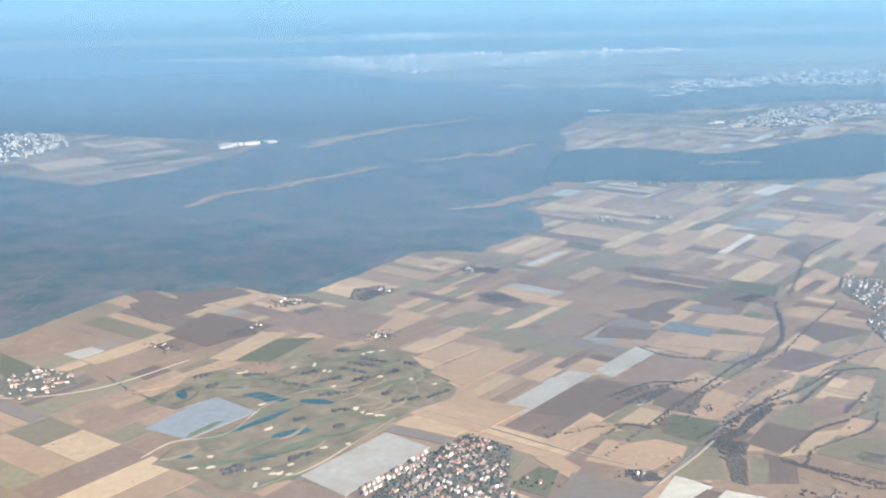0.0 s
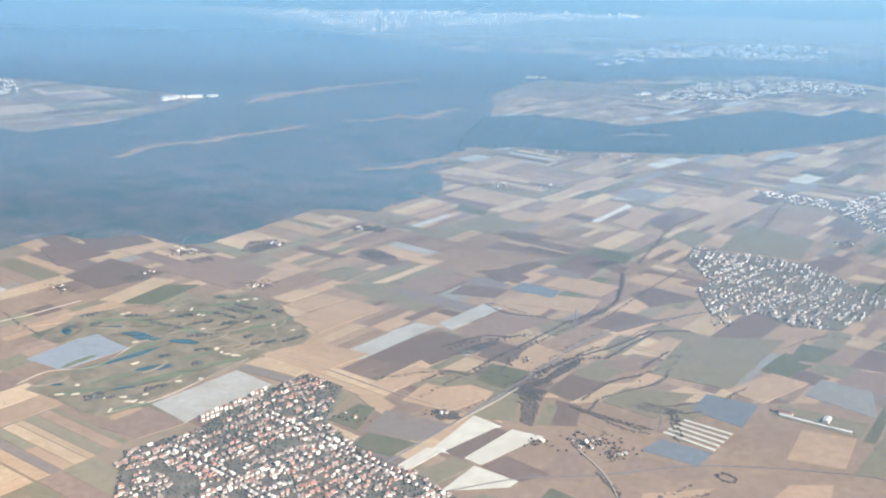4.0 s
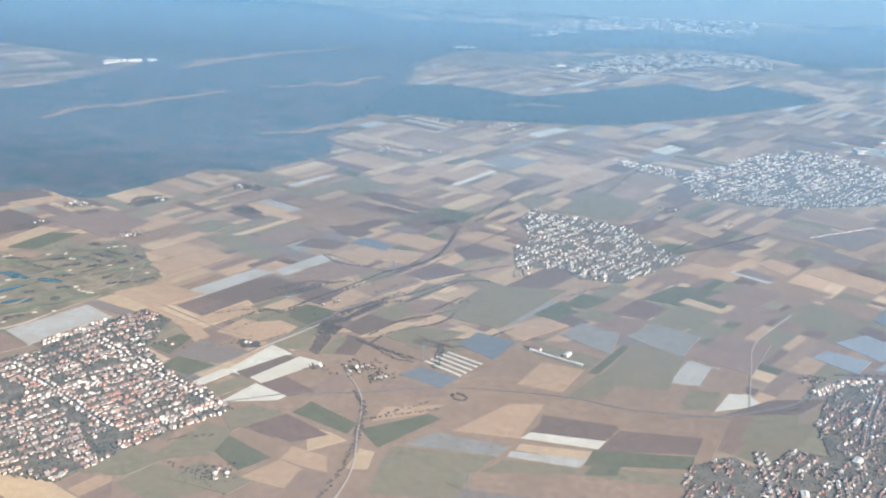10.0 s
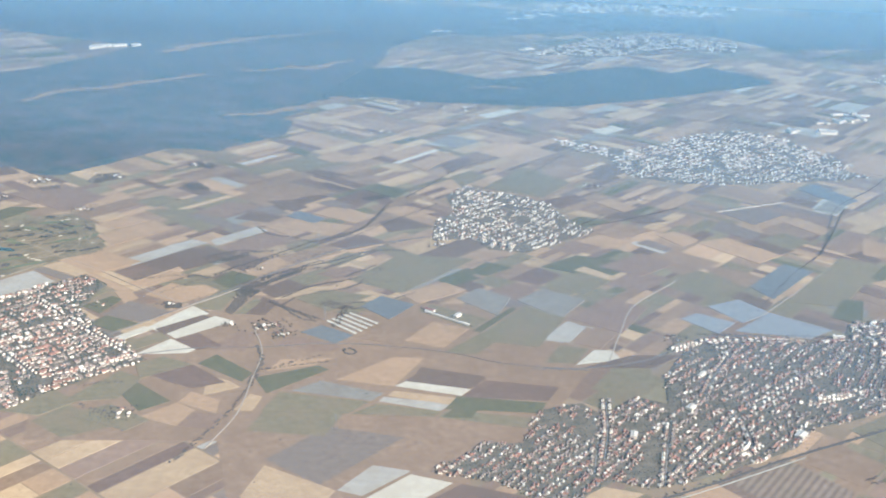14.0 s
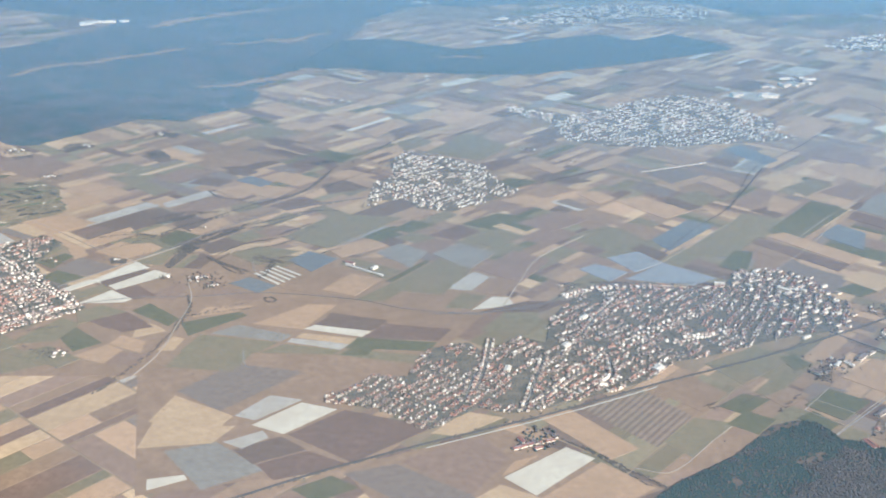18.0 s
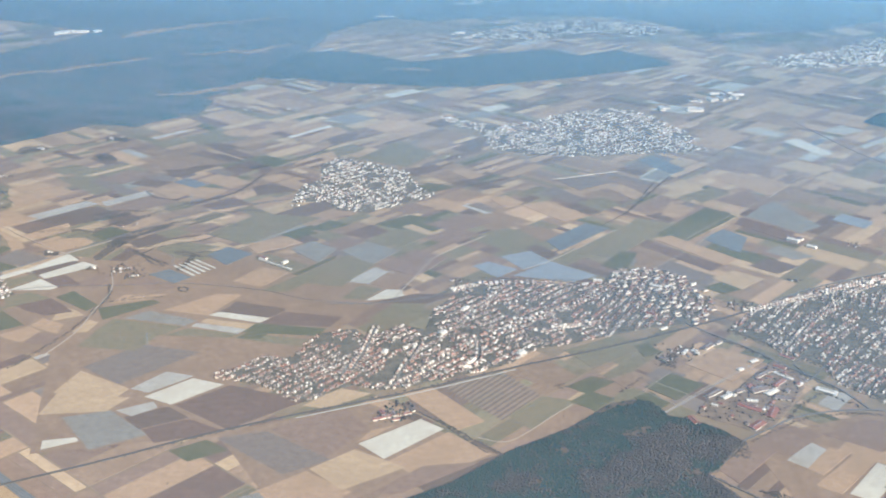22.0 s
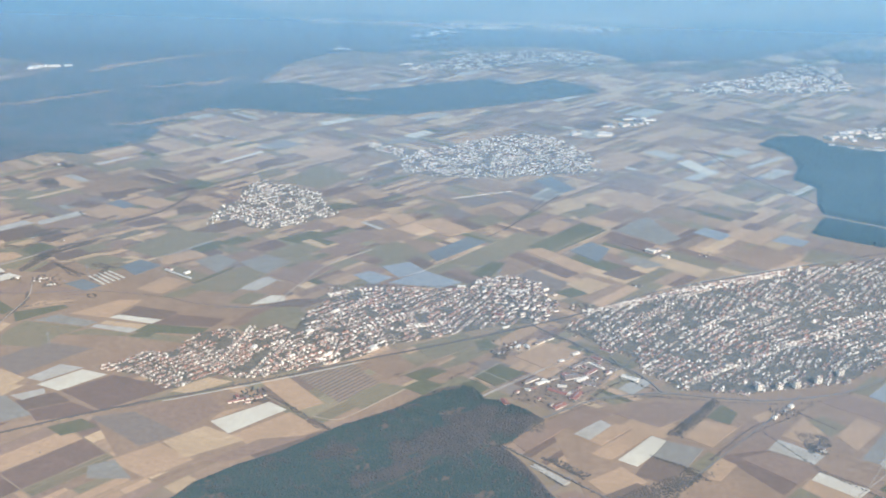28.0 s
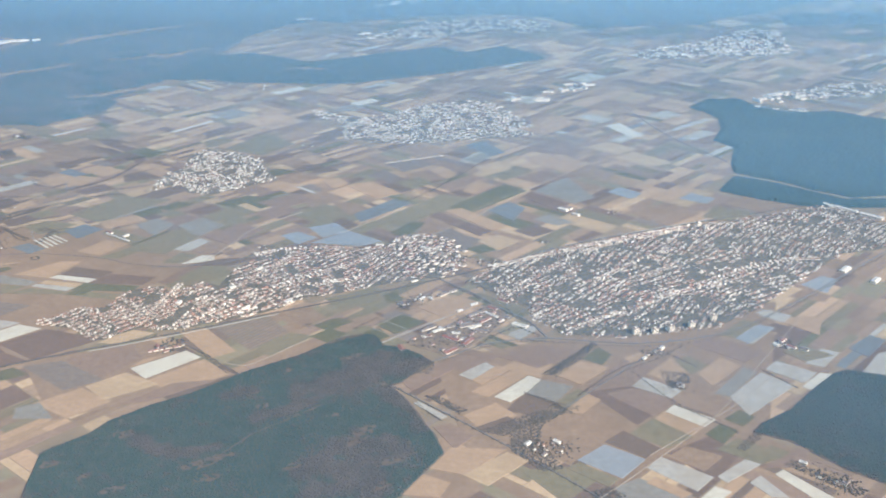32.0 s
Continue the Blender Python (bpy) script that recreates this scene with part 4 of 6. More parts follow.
# ---- hedges and field trees ----
hedge = []
for line, gap, side in (
    ([(126, 462), (135, 493), (151, 516), (178, 529)], 0.9, 2.2),
    ([(86, 534), (104, 547), (139, 562)], 1.2, 1.6),
    ([(163, 381), (167, 355), (164, 320), (158, 289), (145, 245)], 1.3, 1.2),
    ([(153, 459), (190, 434)], 1.0, 0.8),
    ([(190, 466), (210, 456)], 0.6, 1.2),
    ([(49, 488), (78, 500), (98, 501)], 1.4, 1.2),
    ([(171, 355), (188, 371), (201, 380)], 1.8, 1.2),
    ([(113, 616), (143, 593), (162, 582)], 1.6, 0.8),
    ([(181, 598), (194, 621), (202, 651), (210, 698)], 1.3, 1.3),
    ([(102, 502), (118, 528), (143, 552)], 1.0, 1.6),
    ([(136, 501), (160, 528), (178, 546)], 1.1, 1.6),
    ([(303, 863), (266, 816), (241, 757), (223, 712)], 1.5, 1.2),
    ([(90, 543), (107, 552)], 1.3, 1.2),
    ([(160, 453), (177, 434), (189, 430)], 0.8, 0.6),
    ([(71, 324), (82, 328), (93, 330)], 1.0, 1.2),
    ([(76, 302), (86, 295), (102, 293)], 1.2, 1.8),
    ([(540, 262), (556, 285)], 1.2, 1.2),
    ([(520, 270), (534, 282)], 1.6, 1.2),
    ([(500, 262), (512, 268)], 2.0, 1.0),
    ([(640, 240), (668, 276), (690, 262)], 1.3, 1.2),
    ([(187, 463), (201, 462), (221, 469)], 1.0, 0.6),
    ([(151, 460), (160, 453), (170, 471), (202, 493), (212, 513)], 1.0, 0.6),
    ([(199, 507), (215, 520), (221, 531)], 1.0, 0.8),
    ([(212, 389), (217, 391), (221, 385), (216, 383), (212, 389)], 0.7, 0.5),
    ([(168, 356), (189, 364), (207, 372)], 1.4, 0.8),
    ([(158, 389), (165, 367), (164, 337)], 0.9, 0.7),
    ([(197, 518), (223, 536)], 1.6, 1.2),
    ([(93, 447), (123, 481), (168, 556), (247, 609)], 3.4, 1.4),
    ([(240, 140), (341, 208), (471, 288), (598, 370)], 3.4, 1.3),
    ([(678, 254), (775, 252), (834, 277), (897, 337), (1008, 468)], 2.2, 1.0),
    ([(604, 361), (633, 336), (656, 309), (683, 281)], 1.1, 1.6),
    ([(606, 203), (646, 239), (671, 250), (698, 255)], 2.2, 0.8),
    ([(582, 173), (657, 109), (730, 42)], 2.0, 1.2),
    ([(695, 199), (715, 229), (731, 252)], 0.8, 1.6),
    ([(691, 128), (704, 140), (717, 151)], 0.4, 3.2),
    ([(683, 167), (710, 153)], 1.0, 0.5),
    ([(427, 214), (467, 179)], 1.1, 1.2),
    ([(728, 180), (754, 209), (780, 233), (800, 256)], 1.8, 0.8),
    ([(758, 210), (786, 165), (812, 145)], 1.5, 0.5),
    ([(784, 194), (799, 196)], 0.8, 1.4),
    ([(604, 149), (625, 125)], 0.7, 0.8),
    ([(611, 159), (637, 137)], 0.7, 0.8),
    ([(255, 462), (291, 436)], 1.0, 0.4),
    ([(440, 441), (530, 447)], 1.6, 0.6),
    ([(424, 430), (408, 395), (380, 385)], 1.6, 1.6),
    ([(-150, 600), (-120, 585), (-60, 612), (0, 575)], 3.0, 3.0),
    ([(-190, 575), (-165, 548), (-140, 530)], 1.6, 0.8),
    ([(380, 905), (330, 800), (300, 770)], 2.2, 1.5),
    ([(99, 501), (118, 527), (139, 555), (162, 586), (181, 602), (197, 631), (207, 682)], 0.9, 0.5),
    ([(119, 484), (139, 504), (160, 526), (185, 545), (209, 570), (235, 574)], 0.9, 0.5),
    ([(178, 526), (196, 550), (212, 569)], 0.9, 0.5),
    ([(196, 512), (216, 540)], 0.9, 0.5),
    ([(158, 467), (175, 491), (196, 504)], 0.9, 0.5),
    ([(83, 537), (107, 556), (125, 556)], 0.9, 0.5),
    ([(74, 488), (89, 501), (99, 496)], 0.9, 0.5),
    ([(109, 615), (124, 597), (147, 592)], 0.9, 0.5),
    ([(157, 456), (172, 444), (186, 433)], 0.9, 0.5),
    ([(191, 467), (207, 455), (220, 458)], 0.9, 0.5),
    ([(235, 474), (250, 490)], 0.9, 0.5),
    ([(359, 635), (396, 686)], 0.9, 0.5),
    ([(488, 485), (526, 555), (569, 626), (607, 734), (660, 806), (713, 885), (773, 933)], 2.2, 0.5),
    ([(186, 594), (209, 633), (251, 698)], 2.2, 0.5),
    ([(116, 502), (130, 535), (168, 582), (186, 594)], 2.2, 0.5),
    ([(286, 550), (313, 570), (336, 566)], 2.2, 0.5),
    ([(74, 466), (101, 500), (124, 495)], 2.2, 0.5),
    ([(181, 542), (204, 571), (235, 601)], 2.2, 0.5),
    ([(434, 206), (447, 192), (460, 179)], 1.2, 0.5),
    ([(498, 264), (505, 271)], 1.2, 0.5),
    ([(416, 221), (432, 209)], 1.2, 0.5),
    ([(512, 624), (546, 606)], 1.2, 0.5),
    ([(355, 645), (401, 667), (465, 718)], 1.2, 0.5),
    ([(563, 611), (587, 667), (616, 738)], 1.2, 0.5),
    ([(680, 170), (702, 154), (716, 141)], 1.1, 0.5),
    ([(784, 163), (810, 141), (825, 126)], 1.1, 0.5),
    ([(855, 219), (876, 193)], 1.1, 0.5),
    ([(718, 167), (748, 211), (770, 230)], 1.1, 0.5),
    ([(787, 241), (808, 220)], 1.1, 0.5),
):
    hedge += along(bent(line), gap, rng, side)
hedge = [(x + rng.uniform(-0.7, 0.7), y + rng.uniform(-0.7, 0.7)) for x, y in hedge for _ in range(4)]
grove("hedge", hedge, 0.8, 0.55, [M_HEDGE, M_PINE], 0.08, "line of bare hedges and field trees along tracks", "hedge", FINE, 21)
for k, poly in enumerate((
    [(124, 481), (142, 497), (148, 509), (163, 526), (163, 518), (142, 489), (131, 478)],
    [(127, 465), (133, 473), (136, 459), (131, 434), (125, 439)],
    [(119, 478), (125, 484), (142, 478), (137, 465), (130, 470)],
    [(89, 526), (100, 539), (117, 553), (118, 546), (101, 528)],
    [(186, 464), (208, 459), (204, 452), (186, 457)],
    [(80, 450), (92, 449), (96, 441), (84, 440)],
)):
    grove("thicket", spread(poly, 0.85, rng), 0.95, 0.5, [M_HEDGE, M_PINE], 0.12, "grey leafless thicket along a small stream", "thicket", FINE, 50 + k)
for k, poly in enumerate((
    [(-70, 717), (-69, 740), (-49, 750), (-46, 736), (-58, 712)],
    [(4, 786), (8, 797), (34, 790), (30, 774)],
    [(-140, 649), (-124, 658), (-118, 647), (-130, 636)],
    [(16, 722), (30, 731), (46, 710), (30, 704)],
    [(-104, 690), (-90, 703), (-84, 693), (-97, 682)],
    [(183, 703), (198, 716), (208, 712), (194, 697)],
    [(199, 422), (202, 454), (207, 453), (204, 422)],
    [(82, 448), (92, 450), (96, 441), (85, 439)],
    [(672, 114), (703, 157), (711, 147), (694, 123), (693, 101), (675, 89)],
    [(674, 106), (694, 105), (700, 91), (709, 72), (695, 67), (675, 89)],
    [(725, 48), (737, 54), (749, 44), (726, 36)],
    [(847, 90), (853, 95), (895, 65), (886, 57)],
    [(819, 106), (838, 132), (844, 129), (826, 103)],
    [(778, 213), (798, 210), (801, 197), (784, 183)],
    [(693, 199), (731, 256), (735, 249), (703, 194)],
    [(652, 113), (691, 145), (709, 144), (668, 108)],
    [(569, 304), (576, 323), (582, 324), (579, 301)],
    [(691, 197), (727, 251), (732, 249), (701, 197)],
    [(584, 214), (611, 207), (613, 190), (586, 193)],
    [(613, 155), (619, 160), (642, 140), (637, 134)],
)):
    grove("thicket", spread(poly, 1.25, rng, 0.9), 1.05, 0.7, [M_HEDGE, M_PINE], 0.15, "dark leafless thicket between yards and fields", "thicket", FINE, 70 + k)
lone = [p for p in spread([(-300, 380), (150, 200), (400, 60), (1000, 60), (1100, 700), (700, 800), (400, 900), (-200, 760)], 75, rng, 0.9) if open_land(*p) and view_zone(*p)]
grove("field_trees", lone, 0.9, 0.8, [M_HEDGE, M_PINE], 0.2, "scattered bare trees and bushes among the fields", "tree", FINE, 22)

# ---- houses ----
def gable(w, d, h, r):
    """A house of walls and a pitched roof with overhanging eaves: verts, wall faces, roof faces."""
    x, y, e = w / 2, d / 2, 0.16
    vs = [(-x, -y, 0), (x, -y, 0), (x, y, 0), (-x, y, 0), (-x, -y, h), (x, -y, h), (x, y, h), (-x, y, h), (-x, 0, h + r), (x, 0, h + r)]
    wall = [(0, 1, 5, 4), (2, 3, 7, 6), (1, 2, 6, 9, 5), (3, 0, 4, 8, 7)]
    ex, ey, ez = x + e, y + e, h - e * r / y
    vs += [(-ex, -ey, ez), (ex, -ey, ez), (ex, 0, h + r + 0.1), (-ex, 0, h + r + 0.1), (-ex, ey, ez), (ex, ey, ez), (-ex, -ey, ez + 0.1), (ex, -ey, ez + 0.1), (-ex, ey, ez + 0.1), (ex, ey, ez + 0.1)]
    roof = [(16, 17, 12, 13), (13, 12, 19, 18), (10, 11, 17, 16), (15, 14, 18, 19), (10, 16, 13), (13, 18, 14), (11, 12, 17), (12, 15, 19), (14, 15, 11, 10)]
    return vs, wall, roof


def houses_in(poly, ang, seed, pitch=(5.0, 3.1), red=0.25, bend=0.0, drop=0.14, scale=0.8, pale=0.14, streets=(), tall=1.0, reds=(), green=(), turn=None, gap=-0.42, quarter=80.0, swing=12.0, warp=13.0):
    """Plots on both sides of roughly parallel streets: (x, y, angle, w, d, h, r, roof kind)."""
    rng = random.Random(seed)
    xs, ys = [p[0] for p in poly], [p[1] for p in poly]
    mx, my = sum(xs) / len(xs), sum(ys) / len(ys)
    R = max(math.dist((mx, my), p) for p in poly)
    out = []
    nv, nu = int(2 * R / (pitch[0] * scale)), int(2 * R / (pitch[1] * scale))
    seats = [(x, y, ang + rng.uniform(-1, 1) * swing) for x, y in spread(poly, quarter, rng)] or [(mx, my, ang)]
    for home, j in ((q, j) for q in range(len(seats)) for j in range(-nv // 2, nv // 2 + 1)):
        a0 = radians(seats[home][2])
        for i in range(-nu // 2, nu // 2 + 1):
            if rng.random() < drop or i % 17 == 0:
                continue
            u, v = i * pitch[1] * scale, j * pitch[0] * scale + (0.9 if j % 2 else -0.9) * scale
            a = a0 + bend * math.sin(v * 0.013 + u * 0.009 + seed)
            u, v = u + rng.uniform(-0.8, 0.8) * scale, v + rng.uniform(-0.85, 0.85) * scale
            wu, wv = warp * scale * noise.noise(Vector((u * 0.02, v * 0.02, seed))), warp * scale * noise.noise(Vector((u * 0.017, v * 0.023, seed + 9)))
            x, y = mx + (u + wu) * math.cos(a0) - (v + wv) * math.sin(a0), my + (u + wu) * math.sin(a0) + (v + wv) * math.cos(a0)
            if min(range(len(seats)), key=lambda q: (seats[q][0] - x) ** 2 + (seats[q][1] - y) ** 2) != home:
                continue
            if noise.noise(Vector((x * 0.06, y * 0.06, seed + 4))) < gap:
                continue
            fray = 6 * scale
            if not inside(x + fray * noise.noise(Vector((x * 0.08, y * 0.08, seed + 21))), y + fray * noise.noise(Vector((x * 0.08, y * 0.08, seed + 33))), poly):
                continue
            if any(near_line(x, y, s) < 1.5 for s in streets):
                continue
            if any(math.dist((x, y), (gx, gy)) < gr and rng.random() < 0.75 for gx, gy, gr in green):
                continue
            near_red = any(math.dist((x, y), (gx, gy)) < gr for gx, gy, gr in reds)
            cluster = 2.0 if near_red else noise.noise(Vector((x * 0.03, y * 0.03, seed)))
            k = rng.random()
            kind = 1 if k < red * (1 + 2.2 * cluster) else 2 if k < 1 - pale else 3
            w, d = rng.uniform(1.5, 2.3) * scale, rng.uniform(1.15, 1.6) * scale
            if rng.random() < 0.09:
                w *= 1.6
            if turn:
                a += radians(turn(x))
            out.append((x, y, a + (1.5708 if rng.random() < 0.2 else 0), w, d, rng.uniform(0.95, 1.5) * scale * (tall if rng.random() < 0.8 else tall * 1.8 if tall > 1 else 1), rng.uniform(0.5, 0.9) * scale, kind))
    return out


ROOFS = [None, M_TILE, M_SLATE, M_METAL]
ROOF_WORD = [None, "red tiled", "grey tiled", "pale sheet"]


def house_crowd(name, plots, label):
    V, Fs, idx, o = [], [], [], 0
    for x, y, a, w, d, h, r, kind in plots:
        vs, wall, roof = gable(w, d, h, r)
        ca, sa = math.cos(a), math.sin(a)
        V += [(x + p[0] * ca - p[1] * sa, y + p[0] * sa + p[1] * ca, p[2]) for p in vs]
        Fs += [tuple(k + o for k in f) for f in wall + roof]
        idx += [0] * len(wall) + [kind] * len(roof)
        o += len(vs)
    ob = new(name, mesh_of(name, V, Fs, [M_WALL, M_TILE, M_SLATE, M_METAL], idx))
    return tagged(ob, label, "houses", kind="stuff")


VARIANTS = {}


def house(x, y, a, w, d, h, r, kind):
    """One house: walls with a roof, chimney and windows; alike houses share their meshes."""
    w, d, h = round(w * 4) / 4, round(d * 4) / 4, round(h * 4) / 4
    key = (w, d, h, kind)
    if key not in VARIANTS:
        vs, wall, roof = gable(w, d, h, r)
        VARIANTS[key] = (
            mesh_of("house", vs[:10], wall, [M_WALL]),
            mesh_of("roof", vs[10:], [tuple(k - 10 for k in f) for f in roof], [ROOFS[kind]]),
            mesh_of("chimney", [(w * 0.2 + i * 0.1, d * 0.12 + j * 0.1, z) for z in (h + r * 0.5, h + r + 0.35) for i, j in ((-1, -1), (1, -1), (1, 1), (-1, 1))], [(0, 1, 5, 4), (1, 2, 6, 5), (2, 3, 7, 6), (3, 0, 4, 7), (4, 5, 6, 7)], [M_SLATE]),
        )
    body, roof, chimney = VARIANTS[key]
    ob = new("house", body)
    ob.matrix_world = pose(x, y, 0.3, 0, 0, math.degrees(a))
    tagged(ob, f"white rendered house with a {ROOF_WORD[kind]} gable roof among gardens", "house", "houses of the town")
    top = new("roof", roof)
    top.parent = ob
    new("chimney", chimney).parent = top
    return ob


def town(poly, ang, seed, near, label, **kw):
    mx, my = sum(p[0] for p in poly) / len(poly), sum(p[1] for p in poly) / len(poly)
    inner = [(mx + (x - mx) * 0.97, my + (y - my) * 0.97) for x, y in poly]
    if kw.get("scale", 0.8) < 1.1:
        pad("town_ground", inner, 0.47, M_GARDEN if kw.get("scale", 0.8) == 0.8 else M_YARDS, "gardens and yards between the houses of a town", "town ground")
    plots = houses_in(poly, ang, seed, **kw)
    close = [p for p in plots if near(p[0], p[1])]
    far = [p for p in plots if not near(p[0], p[1])]
    for p in close:
        house(*p)
    r = random.Random(seed)
    s = kw.get("scale", 0.8)
    for line in kw.get("streets", ()):
        ribbon("street", bent(line), 0.7, 0.56, M_STREET, "pale street between rows of houses", "street")
        for side in (-1, 1):
            pts = bent(line, 8)
            for (ax, ay), (bx, by) in zip(pts, pts[1:]):
                n = max(1, int(math.dist((ax, ay), (bx, by)) / 2.9))
                d = Vector((bx - ax, by - ay)).normalized()
                for k in range(n):
                    if r.random() < 0.85:
                        x, y = ax + (bx - ax) * k / n - side * d.y * 1.9, ay + (by - ay) * k / n + side * d.x * 1.9
                        far.append((x, y, math.atan2(d.y, d.x), 1.7 + 0.5 * r.random(), 1.6, 1.3 + 0.5 * r.random(), 0.6, r.choice((1, 2, 2, 3))))
    house_crowd("town_houses", far, label)
    if s > 1.3:
        return
    grove("garden_trees", spread(poly, (2.7 if s == 0.8 else 3.6) * s, r), 1.45 * s, 0.95 * s, [M_SHRUB, M_PINE], 0.3, "dark garden trees and bushes between houses", "tree", CLUMPS, seed)


S_WEST = [[(-34, 431), (-5, 470)], [(-14, 354), (17, 389), (45, 415)], [(31, 411), (56, 390), (84, 367)], [(55, 334), (89, 367)], [(-40, 400), (-5, 372), (40, 330)], [(-4, 441), (20, 421)]]
S_LONG = [[(372, 338), (370, 300), (366, 270)], [(395, 250), (401, 288), (407, 319)], [(403, 261), (428, 302), (446, 334)], [(455, 339), (483, 370), (512, 395), (533, 425)], [(431, 354), (443, 384), (457, 413)], [(486, 346), (510, 358), (530, 371)], [(437, 283), (447, 295), (447, 322)], [(360, 257), (364, 290)], [(421, 413), (445, 430), (482, 436), (507, 436)]]
S_EAST = [[(667, 354), (690, 395), (715, 430), (749, 467), (826, 516)], [(733, 374), (774, 427), (797, 450), (823, 506)], [(755, 364), (770, 387), (814, 423)], [(850, 396), (882, 426), (920, 444), (944, 447)], [(641, 402), (705, 445), (757, 481), (835, 526)], [(763, 319), (805, 358), (848, 383)], [(712, 274), (750, 310), (784, 340)]]
town(TOWN_WEST, 47, 31, lambda x, y: x > 40 and y < 338 + 0.1 * x, "dense rows of white houses with red and grey roofs", red=0.2, pale=0.1, pitch=(4.2, 2.7), drop=0.2, gap=-0.24, swing=6, streets=S_WEST, reds=((35, 367, 9), (44, 331, 7), (14, 478, 7), (60, 320, 10)))
town(TOWN_LONG, 55, 32, lambda x, y: x + 0.9 * y < 530, "dense rows of white houses with grey and red roofs", pitch=(4.2, 2.6), red=0.34, warp=6.0, bend=0.08, gap=-0.26, streets=S_LONG, pale=0.16, drop=0.16, turn=lambda x: 25 if x < 388 else 0, reds=((347, 310, 13), (338, 318, 9)), green=((388, 352, 8), (380, 338, 5), (398, 371, 8), (478, 392, 6), (455, 300, 5)))
town(TOWN_EAST, 55, 33, lambda x, y: False, "large town of white houses in curving rows", pale=0.32, scale=0.8, drop=0.16, pitch=(4.3, 2.7), red=0.26, bend=0.06, warp=8.0, swing=16, quarter=70, gap=-0.22, streets=S_EAST, green=((735, 414, 8), (715, 344, 5), (771, 400, 4), (816, 410, 5), (733, 308, 6), (784, 368, 5), (837, 416, 6), (780, 306, 5), (876, 448, 7)))
town(TOWN_MID, 54, 34, lambda x, y: False, "compact village of white houses", scale=0.76, pitch=(5.8, 3.8), drop=0.22, pale=0.46, tall=1.1, gap=-0.3, red=0.2, bend=0.2, swing=12)
town(TOWN_NORTH, 50, 35, lambda x, y: False, "white houses of a town on the plain", scale=0.78, pitch=(5.8, 3.9), drop=0.22, pale=0.46, tall=1.1, gap=-0.26, red=0.24, bend=0.3)
grove("garden_trees", spread([(-50, 400), (-33, 421), (-14, 461), (12, 492), (32, 476), (28, 433), (10, 410), (-20, 385)], 2.6, random.Random(88)), 1.6, 1.2, [M_SHRUB, M_PINE], 0.75, "dark evergreen trees between houses at the edge of town", "tree", FINE, 89)
grove("garden_trees", [p for p in spread(TOWN_WEST, 2.5, random.Random(83)) if noise.noise(Vector((p[0] * 0.05, p[1] * 0.05, 7.0))) > -0.15], 1.25, 1.1, [M_SHRUB, M_PINE], 0.6, "dark trees and hedges in the gardens of a town", "tree", CLUMPS, 84)
FAR_TOWNS = (
    ([(328, 1434), (360, 1492), (410, 1590), (449, 1632), (555, 1671), (630, 1668), (686, 1627), (665, 1548), (561, 1563), (465, 1468), (383, 1473)], 36, 1.7),
    ([(814, 1350), (866, 1418), (917, 1449), (973, 1508), (1023, 1579), (1079, 1609), (1103, 1578), (1084, 1385), (1034, 1360), (941, 1349), (848, 1319)], 37, 1.7),
    ([(1026, 1099), (1074, 1138), (1129, 1167), (1184, 1164), (1170, 1110), (1066, 1058), (1030, 1075)], 44, 1.3),
    ([(248, 1851), (322, 1923), (410, 2034), (506, 2135), (612, 2105), (676, 2028), (761, 1959), (664, 1938), (540, 1985), (424, 1890)], 38, 1.9),
    ([(590, 2130), (681, 2180), (781, 2120), (754, 2044), (650, 2070)], 43, 2.4),
    ([(-363, 2580), (-315, 2720), (-39, 2740), (242, 2800), (549, 2860), (543, 2740), (353, 2600), (219, 2540), (88, 2407), (-31, 2370), (-96, 2260), (-169, 2320), (-254, 2452)], 39, 3.2),
    ([(-331, 3400), (-200, 3540), (-53, 3500), (-32, 3292), (-207, 3225)], 42, 4.0),
    ([(-651, 1546), (-553, 1508), (-498, 1406), (-544, 1286), (-700, 1330)], 40, 1.8),
    ([(-255, 560), (-237, 592), (-214, 582), (-202, 564), (-224, 540)], 41, 1.0),
)
for poly, seed, s in FAR_TOWNS:
    town(poly, 25, seed, lambda x, y: False, "pale houses of a distant settlement", red=0.32 if s > 1.2 else 0.3, quarter=150, bend=0.3, drop=0.62 if s > 1.75 else 0.45, gap=-0.05 if s > 2 else -0.2, scale=s * 0.6 if s < 2 and s > 1.2 else s * 0.9 if s > 1.2 else 0.8, pale=0.85 if s > 2 else 0.55 if s > 1.2 else 0.1, tall=1.3 if s > 2 else 1.2 if s > 1.2 else 1.0)


# ---- single buildings ----
def part(name, bm_or_mesh, material, parent, label=""):
    me = bm_or_mesh
    if material:
        me.materials.append(material)
    ob = new(name, me)
    ob.parent = parent
    if label:
        ob["label"] = label
    return ob


def box_mesh(name, w, d, z0, z1, x=0.0, y=0.0, slope=0.0):
    """A block whose top is drawn in by slope."""
    a, b = w / 2, d / 2
    c, e = max(a - slope, 0.05), max(b - slope, 0.05)
    vs = [(x - a, y - b, z0), (x + a, y - b, z0), (x + a, y + b, z0), (x - a, y + b, z0), (x - c, y - e, z1), (x + c, y - e, z1), (x + c, y + e, z1), (x - c, y + e, z1)]
    return mesh_of(name, vs, [(0, 1, 5, 4), (1, 2, 6, 5), (2, 3, 7, 6), (3, 0, 4, 7), (4, 5, 6, 7)], [])


ROOF_MAT = {"red": M_RED, "white": M_METAL, "grey": M_SLATE}


